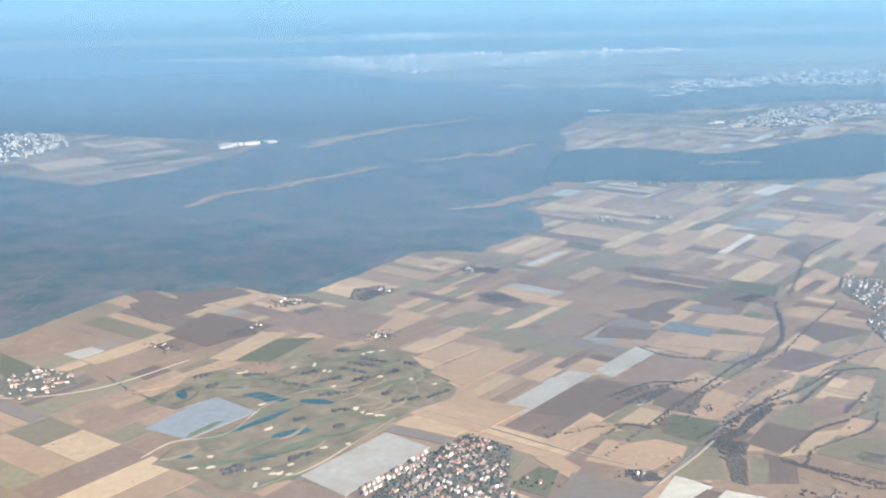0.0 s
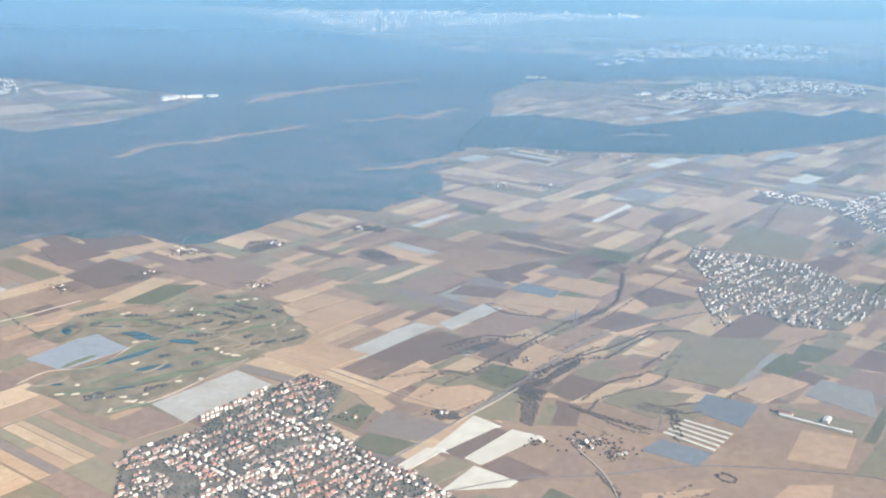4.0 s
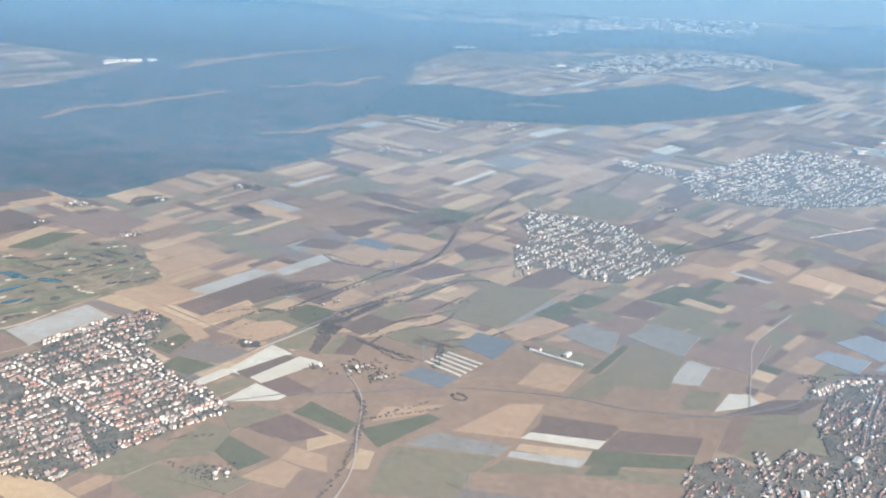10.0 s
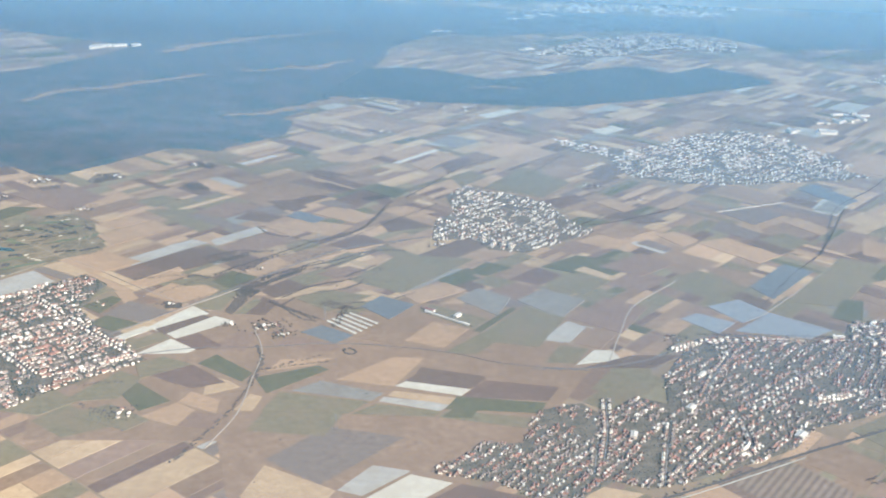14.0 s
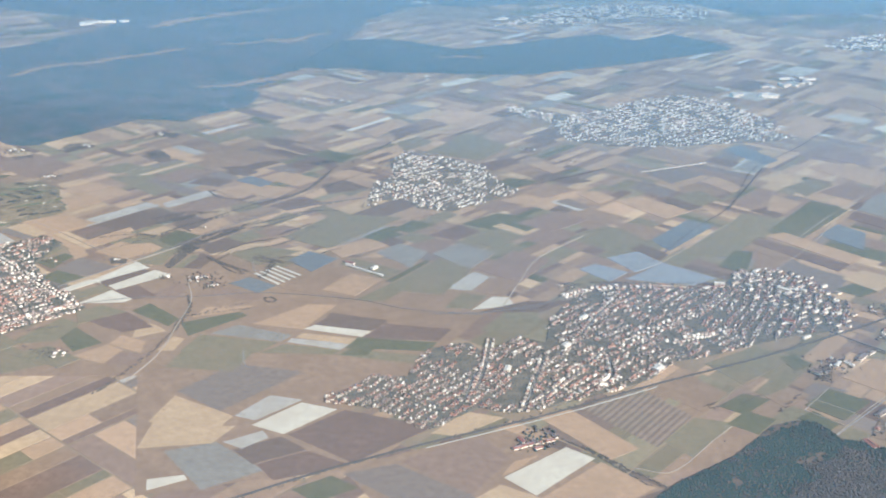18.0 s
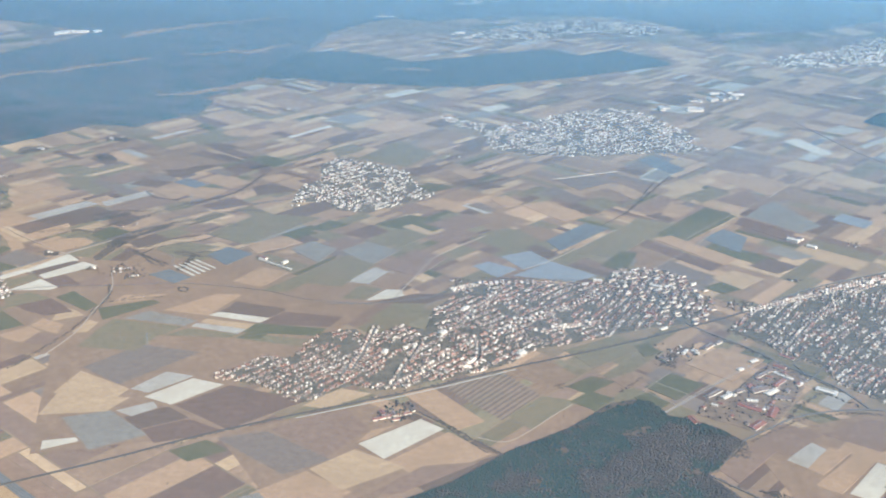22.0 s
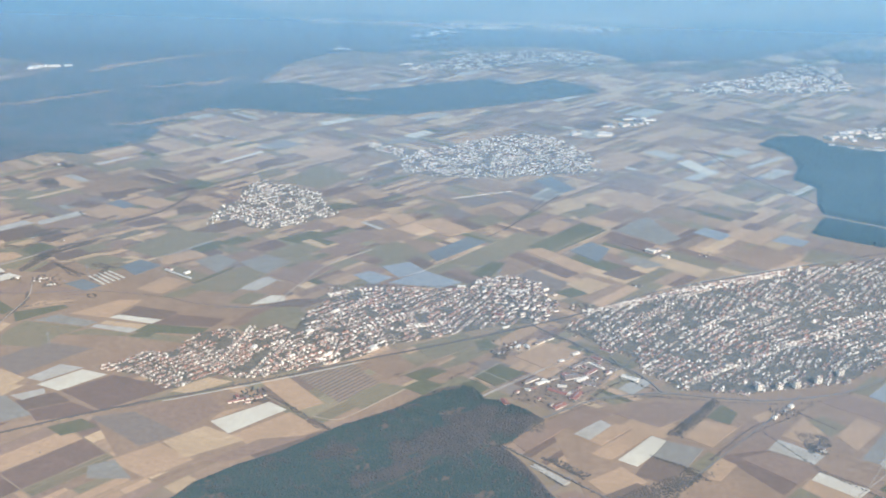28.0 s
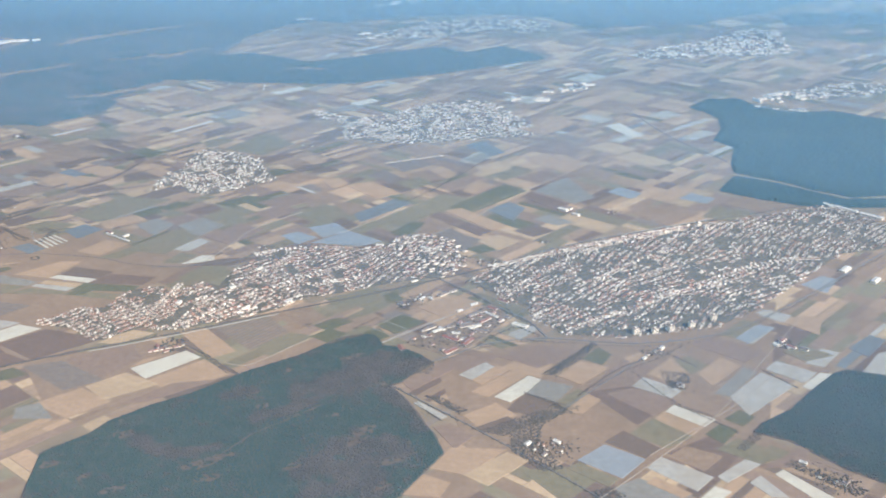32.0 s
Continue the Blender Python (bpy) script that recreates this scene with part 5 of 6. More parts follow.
def hall(x, y, ang, w, d, h, kind, label):
    """A work hall: walls, low pitched roof with overhang, a ridge of skylights."""
    w, d = (w * 0.75, d * 0.75) if y > 900 else (w, d)
    body = new("hall", box_mesh("hall", w, d, 0, h))
    body.data.materials.append(M_WALL)
    body.matrix_world = pose(x, y, 0.15, 0, 0, ang)
    tagged(body, label, "hall", "work halls")
    vs, _, roof = gable(w, d, h, 0.12 * d)
    top = part("roof", mesh_of("roof", vs[10:], [tuple(k - 10 for k in f) for f in roof], []), ROOF_MAT[kind], body)
    part("skylight", box_mesh("skylight", w * 0.7, d * 0.08, h + 0.1 * d, h + 0.12 * d + 0.35, slope=0.03), M_STEEL, top)
    return body


def tower(x, y, ang, w, d, h, label, bands=True):
    """A block of flats: body, a dark band of windows for each storey, flat roof with a lift house."""
    body = new("apartment_block", box_mesh("apartment_block", w, d, 0, h))
    body.data.materials.append(M_WALL)
    body.matrix_world = pose(x, y, 0.3, 0, 0, ang)
    tagged(body, label, "apartment block", "blocks of flats at the town's edge")
    for k in range(int(h / 1.0) if bands else 0):
        for s in (-1, 1):
            part("window_band", box_mesh("window_band", w * 0.86, 0.06, k + 0.45, k + 0.85, 0, s * (d / 2 + 0.02)), M_PANE, body)
    part("roof", box_mesh("roof", w + 0.2, d + 0.2, h, h + 0.25, slope=0.05), M_SLATE, body)
    part("lift_house", box_mesh("lift_house", w * 0.3, d * 0.35, h + 0.2, h + 1.0, slope=0.02), M_WALL, body)
    return body


M_PANE = plain("window_glass", (0.05, 0.06, 0.07), (0.08, 0.09, 0.10), 0.5, 0.2, 0, 0.5)
rng = random.Random(57)
for x, y in [(448, 2640), (395, 2610), (330, 2600), (300, 2640), (214, 2570), (120, 2560), (30, 2520), (-15, 2490), (60, 2560), (430, 2700), (260, 2600)]:
    tower(x, y, rng.uniform(0, 90), 5.0, 4.0, rng.uniform(8, 12), "pale high-rise block of a distant city", False)
for x, y, h in ((765, 273, 6.5), (780, 276, 6.0), (793, 280, 7.5), (810, 289, 7.0), (829, 304, 7.0)):
    tower(x, y, 28, 4.6, 3.2, h * 0.72, "pale high apartment block with flat roof beside the bypass road")
for x, y in ((847, 517), (841, 526)):
    tower(x, y, 28, 4.0, 2.6, 4.5, "white apartment block standing over the houses")

for x, y in ((294, 607), (303, 597), (310, 595), (317, 591)):
    tower(x, y, 54, 4.5, 2.6, 3.0, "pale low apartment block at the edge of the village")

for x, y, a, w, d, h, k, word in (
    (878, 270, 50, 7, 3, 1.6, "red", "red-roofed barn in a farm yard"),
    (883, 259, -40, 7, 3.5, 1.6, "red", "red-roofed barn in a farm yard"),
    (892, 256, -40, 6, 3, 1.5, "grey", "grey-roofed barn in a farm yard"),
    (872, 262, -40, 5, 3, 1.5, "white", "white-roofed barn in a farm yard"),
    (685, 99, 55, 5, 2.6, 1.4, "white", "pale shed among gardens"),
    (704, 103, -35, 5, 2.6, 1.4, "white", "pale shed among gardens"),
    (696, 87, 55, 4, 2.4, 1.3, "grey", "grey shed among gardens"),
    (792, 190, -35, 5, 3, 1.5, "grey", "grey barn beside film-covered fields"),
    (783, 248, 55, 5, 3, 1.5, "white", "white barn by the road"),
    (769, 230, 55, 4, 2.5, 1.4, "white", "white barn by the road"),
    (860, 92, -35, 5, 2.4, 1.3, "white", "pale shed in allotments beside the wood"),
    (880, 70, -35, 5, 2.4, 1.3, "grey", "grey shed in allotments beside the wood"),
    (707, 562, -35, 10, 5, 2.2, "white", "white farm hall among fields"),
    (720, 548, -35, 8, 4, 1.8, "white", "white farm shed among fields"),
    (714, 566, 55, 6, 4, 1.8, "grey", "grey farm shed among fields"),
    (984, 598, -40, 16, 5, 2.0, "white", "long pale works hall beside the wood"),
    (999, 586, -40, 20, 5, 2.0, "white", "long pale works hall beside the wood"),
    (1018, 568, -40, 24, 6, 2.0, "white", "long pale works hall beside the wood"),
    (959, 421, 55, 14, 6, 1.8, "white", "pale greenish market hall beside the bypass"),
    (980, 398, 55, 12, 5, 1.8, "white", "pale market hall beside the bypass"),
    (533, 446, -5, 7, 3, 1.8, "white", "white hall at the edge of the town"),
    (578, 440, -30, 10, 4, 2.0, "white", "pale school building in the town"),
    (570, 386, -30, 8, 4, 1.8, "red", "red-roofed hall in the town"),
    (476, 308, 55, 7, 5, 1.8, "white", "pale greenish flat sports hall by the railway"),
    (420, 334, 55, 6, 4, 1.8, "white", "pale school building in the town"),
    (384, 298, 80, 6, 3.5, 1.8, "white", "pale flat hall between houses"),
    (433, 378, 55, 7, 2.5, 1.8, "white", "long pale hall between houses"),
    (572, 313, -30, 6, 3, 1.4, "grey", "grey farm shed by a yard"),
    (392, 209, 30, 6, 2.6, 0.9, "red", "red-roofed farm building in a yard beside the railway"),
    (397, 212, 30, 7, 2.6, 1, "red", "red-roofed farm building in a yard beside the railway"),
    (394, 217, -60, 6, 2.4, 0.9, "red", "red-roofed farm building in a yard beside the railway"),
    (401, 216, -60, 5, 2.4, 0.9, "grey", "grey-roofed farm building in a yard beside the railway"),
    (403, 210, 30, 5, 2.2, 0.8, "red", "red-roofed farm building in a yard beside the railway"),
    (409, 218, 30, 5, 2.2, 0.8, "red", "red-roofed farm building in a yard beside the railway"),
    (412, 223, -60, 4, 2, 0.8, "grey", "grey-roofed farm building in a yard beside the railway"),
    (274, 446, -32, 36, 1.8, 0.9, "white", "long white glasshouse beside a hedge"),
    (262, 457, -32, 7, 3, 1.6, "red", "red-roofed barn beside the glasshouse"),
    (281, 450, 58, 6, 3, 1.5, "white", "pale shed beside the glasshouse"),
    (531, 730, 30, 75, 1.3, 0.6, "grey", "very long pale greenhouse across the fields"),
    (620, 252, -29, 15, 5, 0.8, "red", "red-roofed work hall beside the main road"),
    (633, 247, 65, 14, 5.5, 0.8, "red", "red-roofed work hall beside the main road"),
    (621, 230, 48, 12, 5.5, 0.8, "red", "red-roofed work hall beside the main road"),
    (649, 311, -32, 8.5, 4, 1.0, "red", "red-roofed work hall beside the main road"),
    (644, 287, 53, 13.4, 3.5, 1.0, "red", "red-roofed work hall beside the main road"),
    (583, 231, -68, 9.4, 4, 1.0, "red", "red-roofed work hall beside the main road"),
    (657, 327, -33, 10.0, 3, 1.0, "red", "red-roofed work hall beside the main road"),
    (649, 298, -42, 13.9, 2.5, 1.0, "white", "white work hall with a pale sheet roof"),
    (637, 274, 44, 11.2, 4, 1.0, "white", "white work hall with a pale sheet roof"),
    (673, 280, -28, 13.1, 5, 1.0, "white", "white work hall with a pale sheet roof"),
    (608, 265, 46, 10.6, 3.5, 1.0, "white", "white work hall with a pale sheet roof"),
    (623, 261, 0, 6.8, 3, 1.0, "white", "white work hall with a pale sheet roof"),
    (622, 304, 43, 4.7, 3, 1.0, "white", "white work hall with a pale sheet roof"),
    (629, 277, 32, 12.1, 7, 1.0, "grey", "grey flat-roofed work hall in a gravel yard"),
    (636, 299, 45, 18.7, 3, 1.0, "grey", "grey flat-roofed work hall in a gravel yard"),
    (643, 267, -6, 10.3, 5, 1.0, "grey", "grey flat-roofed work hall in a gravel yard"),
    (600, 268, 46, 14.6, 3.5, 1.0, "grey", "grey flat-roofed work hall in a gravel yard"),
    (633, 318, 40, 6.8, 3, 1.0, "white", "white work hall with a pale sheet roof"),
    (588, 326, 60, 7.2, 2.5, 1.0, "white", "white work hall with a pale sheet roof"),
    (595, 327, -59, 6.3, 2.5, 1.0, "white", "white work hall with a pale sheet roof"),
    (605, 337, 52, 11.1, 4, 1.0, "grey", "grey flat-roofed work hall in a gravel yard"),
    (613, 344, 46, 6.5, 2.5, 1.0, "grey", "grey flat-roofed work hall in a gravel yard"),
    (657, 287, 42, 6.0, 3, 1.0, "white", "white work hall with a pale sheet roof"),
    (611, 268, -45, 6.3, 3, 1.0, "white", "white work hall with a pale sheet roof"),
    (617, 273, 34, 7.4, 3, 1.0, "grey", "grey flat-roofed work hall in a gravel yard"),
    (629, 251, 52, 5.6, 2, 1.0, "white", "white work hall with a pale sheet roof"),
    (582, 437, 46, 15.8, 3, 1.0, "white", "white work hall with a pale sheet roof"),
    (531, 441, 22, 10.0, 2.2, 1.0, "red", "red-roofed work hall beside the main road"),
    (523, 438, 46, 5.9, 2, 1.0, "white", "white work hall with a pale sheet roof"),
    (577, 363, -143, 6.4, 2, 1.0, "white", "white work hall with a pale sheet roof"),
):
    hall(x, y, a, w, d, h, k, word)


QUARTER_EAST = [(541, 461), (552, 474), (577, 484), (600, 473), (618, 434), (617, 393), (600, 371), (586, 381), (564, 408), (546, 436)]
rng = random.Random(63)
for x, y in spread(QUARTER_EAST, 9.0, rng, 0.3):
    hall(x, y, 38 + rng.choice((0, 0, 90)), rng.uniform(3.2, 5.5), rng.uniform(1.7, 2.3), rng.uniform(1.2, 1.9), rng.choice(("white", "grey", "grey")), "cream terraced block of flats at the edge of town")


def works(x, y, n, rx, ry, ang, size, seed, word):
    """A loose group of pale halls of many sizes round one place."""
    rng = random.Random(seed)
    c, s = math.cos(radians(ang)), math.sin(radians(ang))
    for _ in range(n):
        u, v = rng.uniform(-rx, rx), rng.uniform(-ry, ry)
        hall(x + u * c - v * s, y + u * s + v * c, ang + rng.choice((0, 90)), size * rng.uniform(0.7, 2.0), size * rng.uniform(0.35, 0.7), size * rng.uniform(0.14, 0.28), rng.choice(("white", "white", "white", "grey")), word)


works(660, 1028, 6, 26, 7, 5, 13, 1, "pale store hall far off on the plain")
works(700, 1100, 14, 50, 24, 20, 11, 2, "pale works hall of a far business park")
works(1020, 1070, 14, 50, 22, 25, 14, 3, "large pale works hall behind the wood")
works(-272, 1390, 9, 34, 8, 30, 15, 5, "pale terminal hall in the forest clearing")
works(330, 1500, 5, 22, 8, 30, 12, 6, "pale hall near a distant town")
works(350, 1850, 8, 50, 22, 45, 18, 7, "pale hall far off beside the forest")
works(208, 1655, 4, 26, 8, 30, 16, 8, "pale hall far off beside the forest")
works(1000, 1005, 6, 40, 8, -10, 12, 9, "pale hall at the far edge of the wood")

FARMYARD = [(389, 206), (391, 222), (398, 233), (415, 230), (414, 217), (404, 206)]
grove("farm_trees", spread(FARMYARD, 3.6, random.Random(71)), 1.9, 1.5, [M_BARE, M_PINE], 0.35, "bare trees round a farmyard beside the railway", "tree", FINE, 72)

# ---- works yard between the towns ----
YARD = [(586, 240), (598, 264), (611, 268), (632, 300), (648, 322), (658, 306), (663, 294), (645, 256), (630, 232), (616, 225)]
M_YARD = plain("gravel_yard", (0.14, 0.105, 0.08), (0.27, 0.185, 0.125), 0.12)
pad("works_yard", YARD, 0.47, M_YARD, "grey gravel yard between work halls", "yard")
rng = random.Random(91)
for i, (x, y) in enumerate(spread(YARD, 6.5, rng)):
    if i % 4 == 1:
        hall(x, y, rng.choice((-28, 62)), rng.uniform(2.5, 5.5), rng.uniform(1.8, 3), rng.uniform(0.8, 1.4), rng.choice(("white", "grey", "grey", "red", "red", "red")), "small workshop in a gravel works yard")
grove("yard_trees", spread(YARD, 5, rng), 1.5, 1.3, [M_BARE, M_PINE], 0.3, "bare trees round a works yard", "tree", FINE, 92)

# ---- hamlets and farmsteads ----
def hamlet(x, y, n, r, seed, red=0.3):
    rng = random.Random(seed)
    plots = []
    for _ in range(n):
        a, q = rng.uniform(0, 6.28), r * math.sqrt(rng.random())
        plots.append((x + q * math.cos(a) * 1.5, y + q * math.sin(a), rng.choice((0.9, 2.5)), rng.uniform(1.3, 2.0), rng.uniform(1.0, 1.4), rng.uniform(0.6, 1.0), rng.uniform(0.4, 0.6), 1 if rng.random() < red else rng.choice((2, 2, 3))))
    for p in plots:
        house(*p)
    spots = [(x + rng.gauss(0, r), y + rng.gauss(0, r * 0.8)) for _ in range(n * 9)]
    grove("farm_trees", spots, 1.1, 1.0, [M_HEDGE, M_PINE], 0.25, "dark trees round a farmstead", "tree", FINE, seed)


for i, (x, y, n, r) in enumerate((
    (158, 418, 12, 7), (170, 408, 7, 4), (132, 417, 2, 3), (84, 447, 2, 4), (100, 291, 9, 6), (40, 440, 2, 4), (125, 520, 2, 6),
    (-172, 624, 5, 6), (-124, 659, 3, 4), (-110, 710, 8, 7), (-50, 735, 6, 7), (-42, 640, 7, 6), (17, 787, 6, 7), (128, 940, 9, 12), (173, 944, 5, 8),
    (402, 216, 2, 4), (424, 432, 4, 4), (573, 313, 5, 4), (393, 775, 3, 5), (431, 738, 2, 5), (260, 590, 3, 5), (700, 95, 12, 8), (876, 76, 9, 8), (790, 188, 4, 4),
    (776, 240, 6, 5), (882, 262, 6, 6), (640, 410, 8, 8), (612, 420, 4, 5), (690, 470, 2, 4), (760, 560, 3, 6), (895, 420, 6, 8), (-290, 735, 3, 8), (250, 1080, 12, 18), (190, 1100, 9, 14),
)):
    hamlet(x, y, n, r, 100 + i)
hamlet(590, 326, 10, 9, 160, 0.2)

# ---- golf course ----
GOLF = [(-132, 462), (-127, 480), (-109, 497), (-93, 520), (-120, 544), (-138, 526), (-151, 534), (-144, 572), (-127, 584), (-100, 574), (-88, 589), (-71, 616), (-50, 624), (-23, 604), (-14, 580), (4, 552), (2, 537), (-18, 521), (-31, 498), (-46, 477), (-66, 453), (-81, 433), (-94, 436), (-111, 451)]
golf = pad("golf_course", GOLF, 0.47, M_FAIR, "golf course of olive grass with ponds and sand bunkers", "golf course", "")
M_GREEN = plain("mown_grass", (0.112, 0.124, 0.070), (0.150, 0.155, 0.09), 0.2)


def blob(name, x, y, rx, ry, ang, z, mat, seed, rough=0.25):
    """An uneven low pad of grass, sand or water."""
    rng = random.Random(seed)
    n, a = 14, radians(ang)
    ring = [1 + rng.uniform(-rough, rough) for _ in range(n)]
    vs = []
    for s, h in ((1.0, 0.0), (0.94, z)):
        for i in range(n):
            t = i * math.tau / n
            u, v = rx * s * ring[i] * math.cos(t), ry * s * ring[i] * math.sin(t)
            vs.append((u * math.cos(a) - v * math.sin(a), u * math.sin(a) + v * math.cos(a), h))
    fs = [tuple(range(n, 2 * n))] + [(i, (i + 1) % n, n + (i + 1) % n, n + i) for i in range(n)]
    ob = new(name, mesh_of(name, vs, fs, [mat]))
    ob.location = (x, y, 0.45)
    return ob


for i, (x, y, rx, ry, a) in enumerate((
    (-96, 565, 16, 3.0, -20), (-68, 552, 14, 3.2, -30), (-55, 600, 12, 3.0, 20), (-66, 584, 12, 2.6, -15), (-104, 497, 15, 3.0, 48), (-88, 524, 14, 2.2, 48),
    (-63, 485, 17, 3.2, 34), (-40, 503, 17, 3.0, 42), (-103, 461, 13, 2.8, 20), (-73, 443, 12, 2.4, 30), (-74, 474, 14, 2.2, 28), (-118, 500, 12, 2.4, 55),
    (-30, 560, 12, 2.8, 30), (-14, 572, 10, 2.4, 60), (-118, 566, 14, 2.4, 5), (-92, 480, 12, 2.2, 40), (-55, 513, 14, 2.0, 40), (-36, 590, 9, 2.6, 50),
)):
    blob("fairway", x, y, rx, ry, a, 0.06 + 0.003 * i, M_GREEN, i, 0.3).parent = golf
for i, (x, y, rx, ry, a) in enumerate(((-95, 541, 13, 4.6, -24), (-67, 534, 10, 3.2, -8), (-90, 511, 21, 2.5, 50), (-74, 494, 11, 3.6, 30), (-141, 546, 3.5, 6, 30), (-83, 466, 7, 1.4, 20), (-119, 468, 4, 1.5, 10), (-115, 555, 6, 1.2, 0))):
    blob("pond", x, y, rx, ry, a, 0.16, M_WATER, 40 + i).parent = golf
for i, (x, y) in enumerate(((-116, 577), (-87, 585), (-76, 589), (-69, 579), (-46, 609), (-20, 565), (-7, 557), (-61, 555), (-46, 524), (-38, 517), (-86, 500), (-56, 477), (-45, 481), (-69, 459), (-75, 450), (-79, 455), (-105, 457), (-113, 456), (-81, 439), (-68, 449), (-88, 454), (-95, 531), (-37, 569), (-40, 611), (-33, 515), (-108, 468), (-72, 450), (-42, 519), (-113, 579), (-50, 606), (-66, 578))):
    r = random.Random(60 + i)
    blob("bunker", x, y, r.uniform(1.2, 2.8), r.uniform(0.8, 1.5), r.uniform(0, 90), 0.3, M_SAND, 70 + i, 0.4).parent = golf
for line in ([(-140, 468), (-129, 486), (-106, 494), (-93, 529), (-70, 552), (-45, 543), (-20, 524)], [(-81, 436), (-60, 455), (-45, 478), (-25, 512)], [(-20, 565), (-16, 548), (-24, 530), (-36, 518)]):
    ribbon("path", bent(line), 0.35, 0.62, M_TRACK, "", "").parent = golf
M_ROUGH = plain("rough_grass", (0.085, 0.072, 0.052), (0.13, 0.105, 0.075), 0.3)
M_DRY = plain("dry_grass", (0.21, 0.155, 0.10), (0.30, 0.222, 0.148), 0.25)
for i in range(84):
    r = random.Random(500 + i)
    x, y, a = r.uniform(-150, 0), r.uniform(440, 625), radians(45 + r.uniform(-40, 30))
    line = [(x + k * 7 * math.cos(a + 0.2 * k), y + k * 7 * math.sin(a + 0.2 * k)) for k in (-1.5, -0.5, 0.5, 1.5)]
    if all(inside(*p, GOLF) for p in line):
        dry = i % 5 < 2
        ribbon("dry_grass" if dry else "rough", bent(line), r.uniform(0.8, 2.4) if dry else r.uniform(0.5, 1.5), 0.60 + 0.0015 * i, M_DRY if dry else M_ROUGH, "", "").parent = golf
rng = random.Random(77)
copse = []
for x, y, dx, dy in ((-136, 574, 5, 3), (-108, 574, 5, 1), (-77, 577, 4, 1.5), (-63, 566, 5, 2), (-52, 579, 7, -4), (-43, 596, 7, -4), (-23, 591, 4, -5), (-30, 577, 2, 2), (-48, 566, 3, 2), (-20, 536, 7, 3), (-4, 543, 5, 5), (-31, 545, 2, 2), (-91, 453, 7, 3), (-66, 468, 4, 3), (-96, 456, 4, 2), (-73, 511, 2, 1), (-54, 522, 3, 1), (-52, 502, 2, 1), (-62, 613, 3, 1), (-127, 559, 3, 1), (-140, 552, 3, 3), (-84, 560, 12, -6), (-58, 545, 8, 2), (-47, 588, 9, -5)):
    for _ in range(20):
        k = rng.uniform(-1, 1)
        copse.append((x + dx * k + rng.gauss(0, 0.9), y + dy * k + rng.gauss(0, 0.9)))
grove("golf_trees", copse, 2.2, 1.3, [M_BARE, M_PINE], 0.5, "dark bushes along the fairways of the golf course", "tree", FINE, 78)

# ---- sheeted strips, sports pitches ----
for i in range(5):
    t, s = (i + 0.15) / 5, (i + 0.62) / 5
    ax, ay, bx, by = 194, 431, 210, 449
    cx, cy, dx, dy = 216, 412, 231, 434
    field("white", ax + (bx - ax) * t, ay + (by - ay) * t, ax + (bx - ax) * s, ay + (by - ay) * s, cx + (dx - cx) * s, cy + (dy - cy) * s, cx + (dx - cx) * t, cy + (dy - cy) * t, z=0.5)


field("foil", 603, 147, 606, 150, 629, 130, 625, 126, z=0.5)
field("white", 278, 1048, 312, 1088, 324, 1071, 289, 1032)
field("white", 406, 989, 432, 1025, 444, 1007, 421, 978)
field("foil", 97, 1122, 122, 1156, 167, 1151, 137, 1106)
field("grey", 676, 623, 708, 679, 741, 606, 718, 584)
field("grey", 677, 533, 691, 549, 719, 526, 700, 516)
field("brown", 662, 602, 672, 620, 714, 584, 701, 564)
field("lilac", 581, 483, 594, 501, 622, 472, 602, 445)
field("straw", 624, 466, 644, 485, 666, 470, 645, 445)
field("olive", 551, 558, 575, 605, 609, 590, 584, 544)
field("sand", 658, 743, 683, 767, 739, 730, 709, 689)
field("tan", 717, 683, 736, 714, 769, 696, 752, 659)
field("solar", 754, 626, 768, 645, 792, 624, 779, 604)
field("solar", 829, 610, 844, 630, 868, 614, 857, 595)
field("straw", 767, 756, 789, 783, 835, 741, 806, 723)
field("tan", 873, 596, 897, 624, 954, 594, 911, 572)
field("olive", 847, 553, 864, 590, 903, 571, 875, 545)
field("tan", 775, 561, 814, 596, 848, 564, 813, 526)
field("foil", 586, 734, 605, 768, 620, 749, 603, 718)
field("clay", 652, 668, 687, 701, 712, 675, 686, 644)
field("sand", 597, 614, 610, 656, 632, 638, 612, 609)
field("green", 722, 226, 735, 247, 745, 235, 737, 217)
field("sand", 753, 230, 770, 244, 775, 236, 758, 222)
field("clay", 806, 258, 824, 276, 861, 248, 844, 231)
field("sand", 769, 205, 789, 234, 799, 212, 786, 193)
field("sand", 806, 209, 826, 238, 840, 225, 815, 191)
field("solar", 842, 272, 865, 300, 876, 293, 851, 263)
field("foil", 865, 323, 875, 330, 894, 319, 885, 305)
field("olive", 830, 277, 853, 307, 865, 302, 843, 273)
field("sand", 885, 304, 903, 320, 917, 315, 909, 283)
field("solar", -148, 502, -124, 545, -96, 522, -123, 488)
field("foil", -63, 448, -28, 495, -6, 477, -41, 428)
field("clay", -81, 420, -64, 445, -40, 427, -59, 409)
field("lilac", -30, 496, -24, 504, 5, 486, 0, 480)
field("straw", -26, 504, -19, 514, 9, 496, 5, 488)
field("sand", -19, 518, 4, 543, 42, 523, 17, 493)
field("straw", -30, 615, -14, 635, -1, 626, -20, 607)
field("sand", -19, 602, 1, 626, 20, 617, -4, 590)
field("sand", -12, 577, 24, 617, 45, 600, 9, 554)
field("green", -123, 598, -107, 636, -81, 637, -102, 595)
field("straw", -139, 602, -117, 650, -100, 646, -123, 598)
field("umber", -178, 648, -159, 691, -111, 661, -144, 622)
